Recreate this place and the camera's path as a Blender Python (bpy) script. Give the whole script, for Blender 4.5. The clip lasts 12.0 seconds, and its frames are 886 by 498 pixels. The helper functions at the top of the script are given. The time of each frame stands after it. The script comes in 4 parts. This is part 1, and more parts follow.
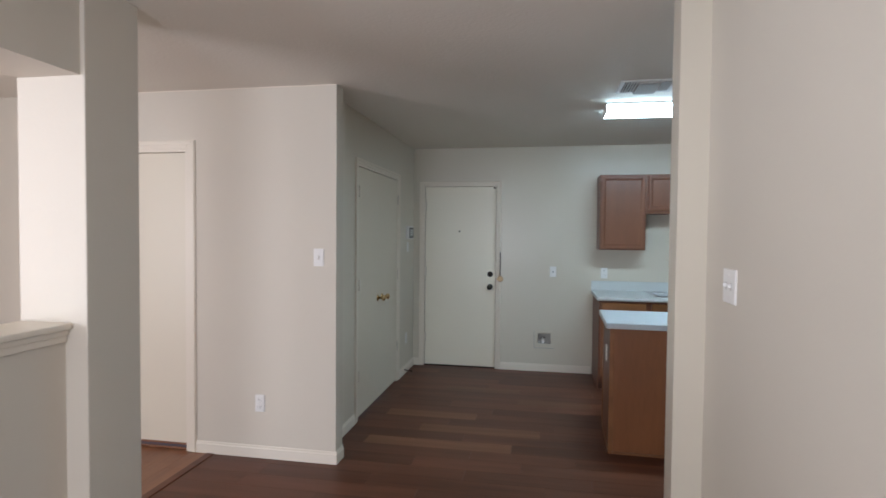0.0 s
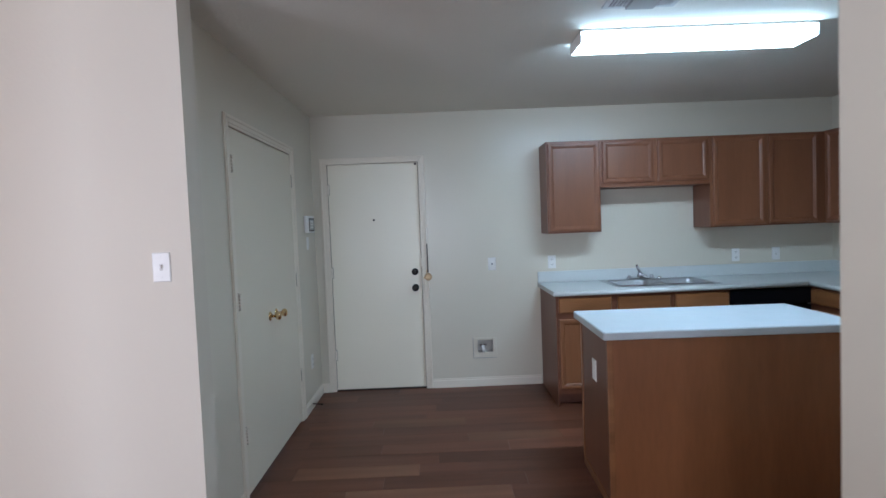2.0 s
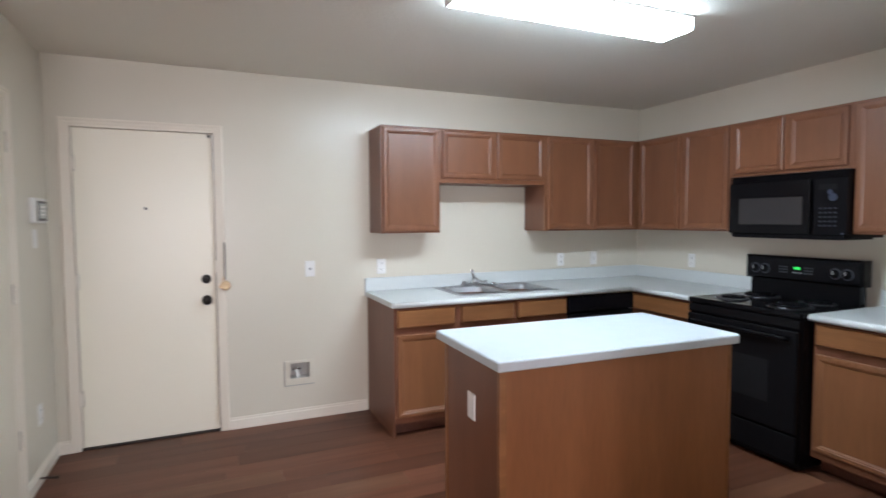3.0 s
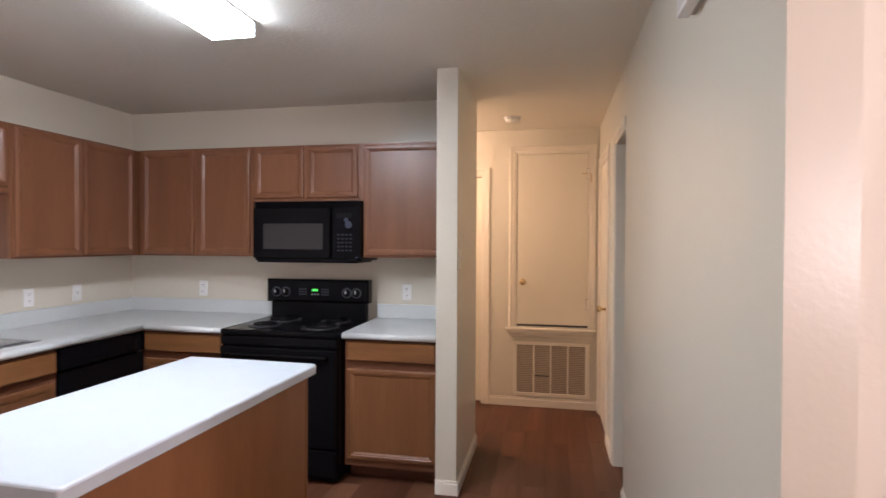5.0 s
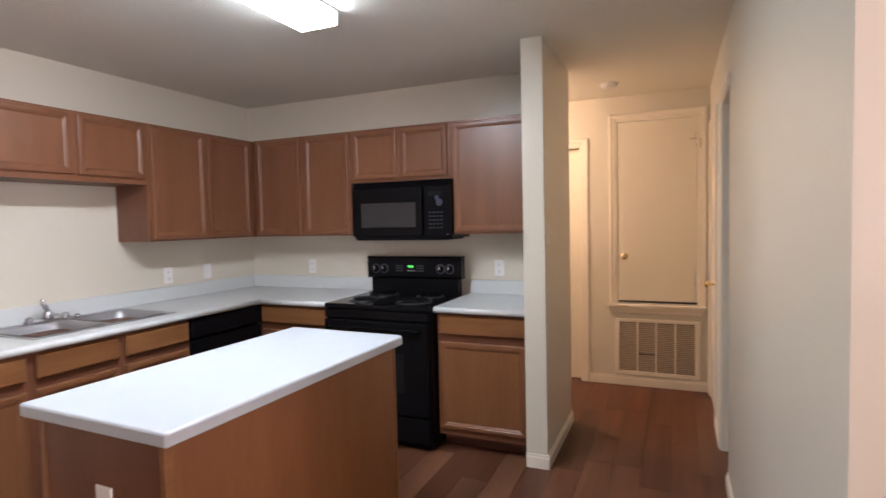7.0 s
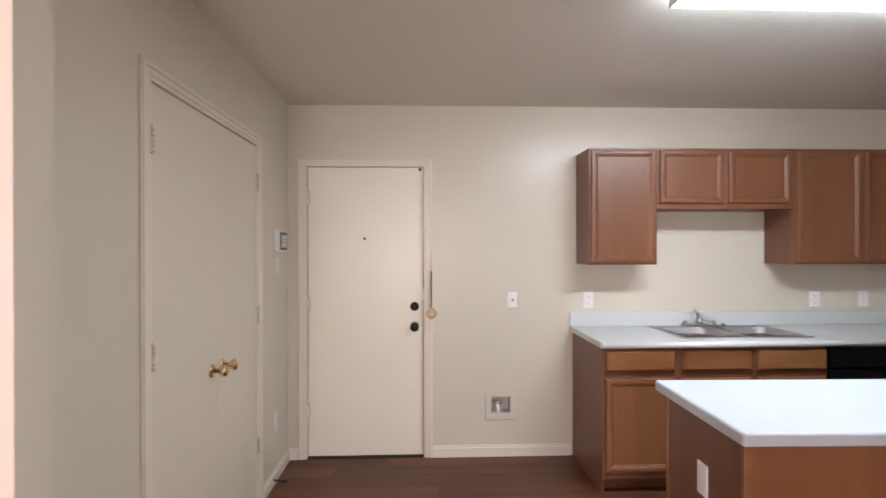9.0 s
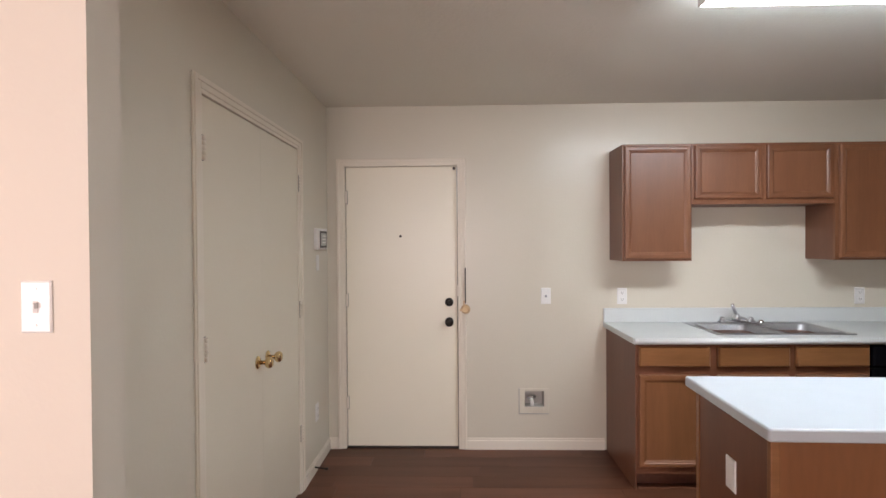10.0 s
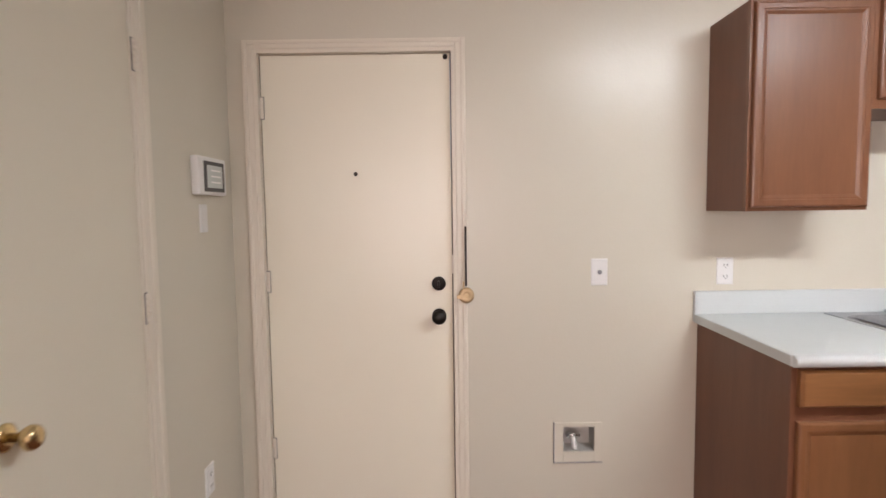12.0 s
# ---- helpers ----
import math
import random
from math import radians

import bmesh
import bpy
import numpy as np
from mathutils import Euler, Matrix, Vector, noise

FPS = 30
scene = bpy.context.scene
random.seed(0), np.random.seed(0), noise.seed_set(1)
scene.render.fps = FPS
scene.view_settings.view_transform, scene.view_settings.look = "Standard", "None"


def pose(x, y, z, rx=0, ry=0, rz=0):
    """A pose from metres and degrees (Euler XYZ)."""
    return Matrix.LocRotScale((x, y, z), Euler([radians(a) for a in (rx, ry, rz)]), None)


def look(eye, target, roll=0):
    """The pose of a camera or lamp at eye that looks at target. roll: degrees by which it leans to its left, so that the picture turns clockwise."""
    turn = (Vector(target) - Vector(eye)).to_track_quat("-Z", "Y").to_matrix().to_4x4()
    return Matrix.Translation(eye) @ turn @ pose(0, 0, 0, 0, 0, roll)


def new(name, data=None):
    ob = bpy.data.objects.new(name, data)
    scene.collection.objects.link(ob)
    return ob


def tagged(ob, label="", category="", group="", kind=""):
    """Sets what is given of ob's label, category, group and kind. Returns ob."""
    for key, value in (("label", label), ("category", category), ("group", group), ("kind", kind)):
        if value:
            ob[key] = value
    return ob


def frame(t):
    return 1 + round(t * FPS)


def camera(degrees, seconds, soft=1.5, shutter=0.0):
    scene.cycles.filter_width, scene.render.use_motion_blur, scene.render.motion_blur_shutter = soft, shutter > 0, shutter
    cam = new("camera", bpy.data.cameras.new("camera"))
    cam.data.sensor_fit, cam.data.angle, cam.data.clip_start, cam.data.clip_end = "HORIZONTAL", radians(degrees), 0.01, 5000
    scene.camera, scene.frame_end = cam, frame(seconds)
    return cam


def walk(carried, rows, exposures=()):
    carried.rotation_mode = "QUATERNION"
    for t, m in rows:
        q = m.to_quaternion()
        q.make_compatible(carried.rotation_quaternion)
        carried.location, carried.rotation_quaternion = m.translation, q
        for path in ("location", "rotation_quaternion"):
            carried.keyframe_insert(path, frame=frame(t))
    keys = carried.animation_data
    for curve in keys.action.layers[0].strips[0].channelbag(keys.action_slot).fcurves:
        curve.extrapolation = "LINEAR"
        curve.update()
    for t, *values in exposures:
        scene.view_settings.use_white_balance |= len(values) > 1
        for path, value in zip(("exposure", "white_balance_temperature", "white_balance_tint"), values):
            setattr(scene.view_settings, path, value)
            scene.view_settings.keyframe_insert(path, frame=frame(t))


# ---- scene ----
cam = camera(78.6, 12.0, 1.5, 0.25)
PATH = [
    (0, (-0.233, 1.405, 1.518), (-0.590, 3.372, 1.457), 0.5),
    (0.2, (-0.215, 1.449, 1.499), (-0.485, 3.430, 1.442), 0.2),
    (0.5, (-0.226, 1.556, 1.493), (-0.400, 3.547, 1.422), -0.0),
    (1, (-0.287, 1.868, 1.497), (-0.442, 3.861, 1.415), -0.6),
    (1.5, (-0.440, 2.210, 1.473), (-0.527, 4.206, 1.392), -1.0),
    (2, (-0.572, 2.601, 1.473), (-0.556, 4.599, 1.381), -2.3),
    (2.2, (-0.622, 2.779, 1.471), (-0.589, 4.777, 1.379), -2.0),
    (2.5, (-0.673, 3.029, 1.473), (-0.468, 5.018, 1.399), -0.1),
    (2.7, (-0.688, 3.210, 1.453), (-0.282, 5.167, 1.397), 0.3),
    (3, (-0.777, 3.448, 1.454), (0.019, 5.279, 1.344), -0.3),
    (3.2, (-0.768, 3.582, 1.450), (0.212, 5.321, 1.334), -0.4),
    (3.5, (-0.752, 3.766, 1.433), (0.477, 5.342, 1.364), -0.5),
    (3.7, (-0.721, 3.881, 1.438), (0.654, 5.332, 1.380), -0.5),
    (5.3, (-0.788, 4.148, 1.466), (1.197, 4.393, 1.459), 0.2),
    (5.5, (-0.783, 4.146, 1.467), (1.206, 4.354, 1.471), 0.1),
    (6, (-0.798, 4.124, 1.456), (1.187, 4.368, 1.448), -0.4),
    (6.5, (-0.781, 4.105, 1.452), (1.166, 4.559, 1.397), -1.0),
    (6.7, (-0.757, 4.064, 1.445), (1.158, 4.634, 1.365), -1.1),
    (8.3, (-0.771, 3.784, 1.466), (0.033, 5.615, 1.428), -0.8),
    (8.5, (-0.782, 3.753, 1.472), (-0.214, 5.670, 1.447), -0.3),
    (9, (-0.744, 3.634, 1.469), (-0.664, 5.633, 1.464), -0.1),
    (9.5, (-0.725, 3.556, 1.484), (-0.798, 5.555, 1.491), -0.2),
    (10, (-0.723, 3.548, 1.484), (-0.780, 5.547, 1.461), -0.4),
    (10.5, (-0.736, 3.669, 1.458), (-0.798, 5.664, 1.331), 0.2),
    (11, (-0.796, 3.999, 1.421), (-0.718, 5.991, 1.266), -1.0),
    (11.2, (-0.823, 4.178, 1.427), (-0.747, 6.171, 1.277), -1.4),
    (11.5, (-0.776, 4.528, 1.391), (-0.695, 6.521, 1.247), -1.7),
    (11.7, (-0.769, 4.742, 1.410), (-0.764, 6.732, 1.205), -1.4),
    (12, (-0.768, 5.114, 1.383), (-0.771, 7.108, 1.232), -0.8),
]

EXPOSURES = [
    (0.0, 0.22, 5500, 5), (0.5, 0.25, 5350, 5), (1.0, 0.24, 5250, 6), (1.5, 0.25, 5200, 6), (2.0, 0.47, 5120, 7), (2.5, 0.78, 5400, 6), (3.0, 1.15, 5900, 14),
    (3.5, 1.24, 6180, 20), (6.0, 1.04, 6450, 25), (8.5, 1.23, 6500, 22), (9.0, 1.10, 6500, 22), (9.5, 0.95, 6550, 21), (11.0, 1.01, 6600, 19), (12.0, 1.13, 6780, 22),
]
walk(cam, [(t, look(eye, target, roll)) for t, eye, target, roll in PATH], EXPOSURES)

# ---- plan, in metres ----
B = 7.425                 # face of the north wall
E = 2.968                 # face of the kitchen's east wall
W = -1.667                # face of the closet wall
CEIL = 2.462
FRONT = 4.715             # south face of the closet block
HALL_S, HALL_N, HALL_E = 3.741, 4.675, 4.085
RIGHT = 0.391             # dining wall, east side
SOUTH, FAR_W = -1.2, -4.7
FLOOR_SPLIT = -2.43       # dark planks east of it, orange boards west of it

# ---- world and lights ----
world = bpy.data.worlds.new("world")
scene.world = world
world.use_nodes = True
sky = world.node_tree.nodes.new("ShaderNodeTexSky")
sky.sky_type, sky.sun_disc = "NISHITA", False
sky.sun_elevation, sky.sun_rotation = radians(38), radians(215)
back = world.node_tree.nodes["Background"]
back.inputs["Strength"].default_value = 0.1
world.node_tree.links.new(sky.outputs[0], back.inputs["Color"])

sun = new("sun", bpy.data.lights.new("sun", "SUN"))
sun.data.energy, sun.data.angle, sun.data.color = 2.0, radians(0.5), (1.0, 0.95, 0.88)
sun.matrix_world = look((8, -20, 18), (0, 0, 0))

WIN = (-4.3, -2.35, 0.25, 2.1)     # x0, x1, z0, z1 of the living room's south window
WIN2 = (-1.9, -0.7, 0.5, 2.1)    # the dining room's south window
WIN3 = (-0.7, 1.7, 0.5, 2.1)        # y0, y1, z0, z1 of the living room's west window


def window_light(win, watts, on_west=False):
    x0, x1, z0, z1 = win
    lamp = new("window_daylight", bpy.data.lights.new("window_daylight", "AREA"))
    lamp.data.shape, lamp.data.size, lamp.data.size_y = "RECTANGLE", x1 - x0 - 0.1, z1 - z0 - 0.1
    lamp.data.energy, lamp.data.color = watts, (1.0, 0.885, 0.865)
    u, z = (x0 + x1) / 2, (z0 + z1) / 2
    lamp.matrix_world = look((FAR_W - 0.02, u, z), (5, u, z)) if on_west else look((u, SOUTH - 0.02, z), (u, 5, z))


window_light(WIN, 22)
window_light(WIN2, 61)
window_light(WIN3, 105, True)
TUBE_GLOW = 28.5
HALL_LAMP_GLOW = 70.0


# ---- materials ----
def material(name):
    m = bpy.data.materials.new(name)
    m.use_nodes = True
    nt = m.node_tree
    return m, nt, nt.nodes["Principled BSDF"]


def mix_color(nt, fac, a, b):
    mx = nt.nodes.new("ShaderNodeMix")
    mx.data_type = "RGBA"
    mx.inputs[6].default_value, mx.inputs[7].default_value = (*a, 1), (*b, 1)
    if fac is not None:
        nt.links.new(fac, mx.inputs[0])
    return mx


def noise_node(nt, scale, detail=3.0, stretch=(1, 1, 1), rough=0.5):
    geo = nt.nodes.new("ShaderNodeNewGeometry")
    mp = nt.nodes.new("ShaderNodeMapping")
    mp.inputs["Scale"].default_value = stretch
    if stretch == (1, 1, 1):
        mp.inputs["Rotation"].default_value = (0.5, 0.35, 0.8)
    nt.links.new(geo.outputs["Position"], mp.inputs["Vector"])
    n = nt.nodes.new("ShaderNodeTexNoise")
    n.inputs["Scale"].default_value, n.inputs["Detail"].default_value, n.inputs["Roughness"].default_value = scale, detail, rough
    nt.links.new(mp.outputs[0], n.inputs["Vector"])
    return n, mp


def ramp(nt, fac, a, b):
    r = nt.nodes.new("ShaderNodeMapRange")
    r.inputs["From Min"].default_value, r.inputs["From Max"].default_value = a, b
    nt.links.new(fac, r.inputs["Value"])
    return r.outputs[0]


def bump(nt, bsdf, height, strength, distance):
    b = nt.nodes.new("ShaderNodeBump")
    b.inputs["Strength"].default_value, b.inputs["Distance"].default_value = strength, distance
    nt.links.new(height, b.inputs["Height"])
    nt.links.new(b.outputs[0], bsdf.inputs["Normal"])


def paint(name, colour, rough=0.55, peel=90.0, strength=0.25, depth=0.002, mottle=0.04):
    """Wall paint: roller texture and faint patches of uneven tone."""
    m, nt, bsdf = material(name)
    big, _ = noise_node(nt, 1.3, 2)
    dark = tuple(c * (1 - mottle) for c in colour)
    mx = mix_color(nt, big.outputs[0], dark, colour)
    nt.links.new(mx.outputs[2], bsdf.inputs["Base Color"])
    bsdf.inputs["Roughness"].default_value = rough
    fine, _ = noise_node(nt, peel, 2)
    bump(nt, bsdf, fine.outputs[0], strength, depth)
    return m


def wood(name, dark, light, stretch, rough=0.35, scale=6.0, vary=0.25, coat=0.0, porosity=0.15):
    """Stained wood: long grain along the axis with the small stretch, fine pores, each piece a little different."""
    m, nt, bsdf = material(name)
    grain, mp = noise_node(nt, scale, 6, stretch, 0.62)
    info = nt.nodes.new("ShaderNodeObjectInfo")
    off = nt.nodes.new("ShaderNodeVectorMath")
    off.operation = "SCALE"
    off.inputs[0].default_value = (7, 11, 13)
    nt.links.new(info.outputs["Random"], off.inputs["Scale"])
    nt.links.new(off.outputs[0], mp.inputs["Location"])
    mx = mix_color(nt, ramp(nt, grain.outputs[0], 0.33, 0.67), dark, light)
    pores, _ = noise_node(nt, scale * 14, 2, stretch, 0.6)
    pm = nt.nodes.new("ShaderNodeMix")
    pm.data_type, pm.blend_type = "RGBA", "MULTIPLY"
    pm.inputs[0].default_value = porosity
    nt.links.new(mx.outputs[2], pm.inputs[6])
    pr = nt.nodes.new("ShaderNodeMapRange")
    pr.inputs["From Min"].default_value, pr.inputs["From Max"].default_value = 0.35, 0.6
    pr.inputs["To Min"].default_value = 0.55
    nt.links.new(pores.outputs[0], pr.inputs["Value"])
    nt.links.new(pr.outputs[0], pm.inputs[7])
    hsv = nt.nodes.new("ShaderNodeHueSaturation")
    vr = nt.nodes.new("ShaderNodeMapRange")
    vr.inputs["To Min"].default_value, vr.inputs["To Max"].default_value = 1 - vary, 1 + vary
    nt.links.new(info.outputs["Random"], vr.inputs["Value"])
    nt.links.new(vr.outputs[0], hsv.inputs["Value"])
    nt.links.new(pm.outputs[2], hsv.inputs["Color"])
    nt.links.new(hsv.outputs[0], bsdf.inputs["Base Color"])
    bsdf.inputs["Roughness"].default_value = rough
    bsdf.inputs["Coat Weight"].default_value = coat
    bsdf.inputs["Coat Roughness"].default_value = 0.25
    bump(nt, bsdf, pores.outputs[0], 0.12, 0.001)
    return m


def plain(name, colour, rough=0.4, metal=0.0, speck=0.0, speck_scale=300.0, relief=0.0):
    """A plain surface with faint speckle and uneven gloss."""
    m, nt, bsdf = material(name)
    n, _ = noise_node(nt, speck_scale, 3)
    mx = mix_color(nt, ramp(nt, n.outputs[0], 0.35, 0.65), tuple(c * (1 - speck) for c in colour), colour)
    nt.links.new(mx.outputs[2], bsdf.inputs["Base Color"])
    bsdf.inputs["Metallic"].default_value = metal
    smear, _ = noise_node(nt, 9.0, 4)
    r = nt.nodes.new("ShaderNodeMapRange")
    r.inputs["To Min"].default_value, r.inputs["To Max"].default_value = max(0.02, rough * 0.8), min(1, rough * 1.25)
    nt.links.new(smear.outputs[0], r.inputs["Value"])
    nt.links.new(r.outputs[0], bsdf.inputs["Roughness"])
    if relief:
        bump(nt, bsdf, n.outputs[0], relief, 0.001)
    return m


def glow(name, colour, strength):
    m, nt, bsdf = material(name)
    bsdf.inputs["Base Color"].default_value = (*colour, 1)
    bsdf.inputs["Emission Color"].default_value = (*colour, 1)
    bsdf.inputs["Emission Strength"].default_value = strength
    return m


WALL = paint("wall_paint", (0.66, 0.622, 0.528), 0.29, 66, 0.22, 0.0018)
SATIN = paint("dining_wall_paint", (0.66, 0.62, 0.54), 0.62, 70, 0.2, 0.0022)
CEILING = paint("ceiling_paint", (0.79, 0.757, 0.682), 0.75, 55, 0.45, 0.004)
BASE_TRIM = paint("baseboard_paint", (0.82, 0.77, 0.68), 0.3, 40, 0.1, 0.001, 0.06)
TRIM = paint("trim_paint", (0.79, 0.735, 0.635), 0.38, 40, 0.1, 0.001, 0.04)
ENTRY = paint("entrance_door_paint", (0.872, 0.83, 0.70), 0.34, 35, 0.14, 0.001, 0.05)
DOOR = paint("door_paint", (0.755, 0.705, 0.59), 0.42, 35, 0.14, 0.001, 0.05)
OAK = wood("cabinet_oak", (0.172, 0.066, 0.030), (0.214, 0.087, 0.040), (1, 1, 0.09), 0.36, 7, 0.05, 0.15)
OAK_H = wood("drawer_oak", (0.165, 0.067, 0.024), (0.258, 0.114, 0.043), (0.09, 0.09, 1), 0.36, 9, 0.08, 0.15)
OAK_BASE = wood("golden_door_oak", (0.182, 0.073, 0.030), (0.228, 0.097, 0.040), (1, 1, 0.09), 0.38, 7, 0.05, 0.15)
# cabinet oak with shade put into its colour, for dim sides and base frames
OAK_SHADED = wood("shaded_cabinet_oak", (0.142, 0.054, 0.027), (0.175, 0.069, 0.036), (1, 1, 0.09), 0.42, 7, 0.04)
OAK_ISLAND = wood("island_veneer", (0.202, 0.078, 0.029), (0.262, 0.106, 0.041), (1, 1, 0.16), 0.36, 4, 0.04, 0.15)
PLANK = wood("walnut_plank", (0.086, 0.0325, 0.0180), (0.152, 0.0605, 0.0350), (0.07, 1, 1), 0.38, 7, 0.2)
PLANK_LIGHT = wood("pale_walnut_plank", (0.132, 0.058, 0.032), (0.205, 0.095, 0.053), (0.07, 1, 1), 0.38, 7, 0.15)
for m in (PLANK, PLANK_LIGHT):
    m.node_tree.nodes["Principled BSDF"].inputs["Specular IOR Level"].default_value = 0.2
BOARD = wood("orange_board", (0.20, 0.085, 0.04), (0.30, 0.135, 0.065), (1, 0.09, 1), 0.38, 7, 0.12)
SUBFLOOR = plain("floor_joint", (0.02, 0.012, 0.01), 0.7)
LAMINATE = plain("grey_laminate", (0.62, 0.66, 0.665), 0.32, 0, 0.09, 420)
LAM_WHITE = plain("white_laminate", (0.48, 0.53, 0.575), 0.34, 0, 0.05, 420)
BLACK = plain("black_enamel", (0.006, 0.006, 0.007), 0.12)
BLACK_SOFT = plain("black_plastic", (0.005, 0.005, 0.0065), 0.24)
GLASS_DARK = plain("dark_oven_glass", (0.013, 0.013, 0.014), 0.08)
MW_SCREEN = plain("microwave_mesh_window", (0.036, 0.0345, 0.037), 0.22, 0, 0.3, 900)
STEEL = plain("stainless_steel", (0.52, 0.53, 0.55), 0.31, 1.0, 0.1, 160)
DULL_STEEL = plain("brushed_bowl_steel", (0.50, 0.51, 0.53), 0.5, 1.0, 0.12, 160)
CHROME = plain("chrome", (0.75, 0.76, 0.78), 0.08, 1.0)
BRASS = plain("polished_brass", (0.70, 0.54, 0.30), 0.2, 1.0)
TAN = plain("tarnished_brass", (0.60, 0.45, 0.27), 0.42, 0.5)
BRONZE = plain("dark_bronze", (0.025, 0.022, 0.02), 0.35, 0.6)
PLASTIC = plain("white_plastic", (0.80, 0.80, 0.79), 0.3)
IVORY = plain("ivory_plastic", (0.78, 0.74, 0.66), 0.35)
SLOT = plain("slot_shadow_plastic", (0.08, 0.08, 0.08), 0.6)
# dark brown that paints the shade in door gaps
SEAM = plain("brown_gap_shade", (0.20, 0.165, 0.135), 0.7)
GREY_BOX = plain("grey_valve_box", (0.50, 0.49, 0.46), 0.6)
TOE = plain("brown_toe_board", (0.13, 0.052, 0.03), 0.5, 0, 0.2, 40)
# plain grey on rims and collars; on the white vent it paints shade
VENT_GREY = plain("grey_and_vent_shade", (0.58, 0.57, 0.55), 0.5)
DAMPER = plain("dull_grey_damper", (0.40, 0.38, 0.36), 0.6)
FILTER = plain("brown_filter", (0.24, 0.195, 0.155), 0.9, 0, 0.3, 60)
LOUVRE = plain("brown_louvre_paint", (0.50, 0.42, 0.335), 0.7, 0, 0.15, 60)
DISPLAY_GREEN = glow("green_display", (0.06, 0.9, 0.12), 0.5)
LCD = plain("lcd_glass", (0.62, 0.67, 0.66), 0.2)
BURNT = plain("burnt_steel", (0.13, 0.13, 0.14), 0.28, 0.85, 0.3, 60)
KEY_BLUE = plain("bluish_key_print", (0.013, 0.016, 0.026), 0.4)
KEY_PALE = plain("pale_blue_key_print", (0.032, 0.042, 0.078), 0.3)
MARK = plain("grey_print", (0.30, 0.31, 0.33), 0.4)
for m in (BLACK, BLACK_SOFT, GLASS_DARK):
    m.node_tree.nodes["Principled BSDF"].inputs["Specular IOR Level"].default_value = 0.10
DIM_MARK = plain("faint_grey_print", (0.03, 0.034, 0.045), 0.4)
DIFFUSER = glow("fluorescent_diffuser", (0.86, 0.965, 0.98), TUBE_GLOW)
LENS_SIDE = glow("fluorescent_lens_side", (0.80, 0.955, 1.0), TUBE_GLOW * 0.5)
LENS_FAR = glow("fluorescent_lens_far_side", (0.80, 0.955, 1.0), TUBE_GLOW * 0.42)
LENS_END = glow("fluorescent_lens_end", (0.80, 0.95, 1.0), 0.35)
WARM_GLASS = glow("warm_lamp_glass", (1.0, 0.73, 0.50), HALL_LAMP_GLOW)
GLASS, _nt, _b = material("window_glass")
_b.inputs["Transmission Weight"].default_value, _b.inputs["Roughness"].default_value = 1.0, 0.0

# ---- building helpers ----
origin = {}


def flat(u, d, z):
    return (u, d, z)


def north(u, d, z):
    """u along the north wall, d out of it."""
    return (u, B - d, z)


def east(u, d, z):
    """u is the world's y along the kitchen's east wall, d out of it."""
    return (E - d, u, z)


def box(bm, a, b, to=flat, bevel=0.0, segments=2):
    """A bevelled block between two corners."""
    vs = []
    for i in range(8):
        p = [(a[k], b[k])[(i >> k) & 1] for k in range(3)]
        vs.append(bm.verts.new(to(*p)))
    faces = [bm.faces.new([vs[i] for i in q]) for q in ((0, 2, 3, 1), (4, 5, 7, 6), (0, 1, 5, 4), (2, 6, 7, 3), (0, 4, 6, 2), (1, 3, 7, 5))]
    bmesh.ops.recalc_face_normals(bm, faces=faces)
    if bevel:
        edges = list({e for f in faces for e in f.edges})
        bmesh.ops.bevel(bm, geom=edges, offset=bevel, segments=segments, affect="EDGES", profile=0.6)
    return bm


def block(a, b, to=flat, bevel=0.0, segments=2):
    return box(bmesh.new(), a, b, to, bevel, segments)


def blocks(items, to=flat, bevel=0.0):
    bm = bmesh.new()
    for a, b in items:
        box(bm, a, b, to, bevel)
    return bm


def sheet(rects, lo, hi, to=flat):
    """One slab of rectangles (a0, b0, a1, b1) that share edges, from depth lo to hi; to takes (a, depth, b)."""
    bm = bmesh.new()
    aa = sorted({round(v, 4) for q in rects for v in (q[0], q[2])})
    bb = sorted({round(v, 4) for q in rects for v in (q[1], q[3])})
    full = {(i, j) for i in range(len(aa) - 1) for j in range(len(bb) - 1)
            if any(q[0] < (aa[i] + aa[i + 1]) / 2 < q[2] and q[1] < (bb[j] + bb[j + 1]) / 2 < q[3] for q in rects)}
    made = {}

    def v(i, j, k):
        if (i, j, k) not in made:
            made[i, j, k] = bm.verts.new(to(aa[i], hi if k else lo, bb[j]))
        return made[i, j, k]

    for i, j in full:
        for k in (0, 1):
            bm.faces.new((v(i, j, k), v(i + 1, j, k), v(i + 1, j + 1, k), v(i, j + 1, k)))
        for di, dj, e0, e1 in ((-1, 0, (i, j), (i, j + 1)), (1, 0, (i + 1, j), (i + 1, j + 1)), (0, -1, (i, j), (i + 1, j)), (0, 1, (i, j + 1), (i + 1, j + 1))):
            if (i + di, j + dj) not in full:
                bm.faces.new((v(*e0, 0), v(*e1, 0), v(*e1, 1), v(*e0, 1)))
    bmesh.ops.recalc_face_normals(bm, faces=bm.faces[:])
    return bm


def wall(u0, u1, holes):
    """The rectangles of a wall from u0 to u1 round its holes (u0, z0, u1, z1)."""
    out, u = [], u0
    for a, z0, b, z1 in sorted(holes):
        out += [(u, 0, a, CEIL), (a, z1, b, CEIL)] + ([(a, 0, b, z0)] if z0 > 0 else [])
        u = b
    return out + [(u, 0, u1, CEIL)]


def along_x(u, d, z):
    return (u, d, z)


def along_y(u, d, z):
    return (d, u, z)


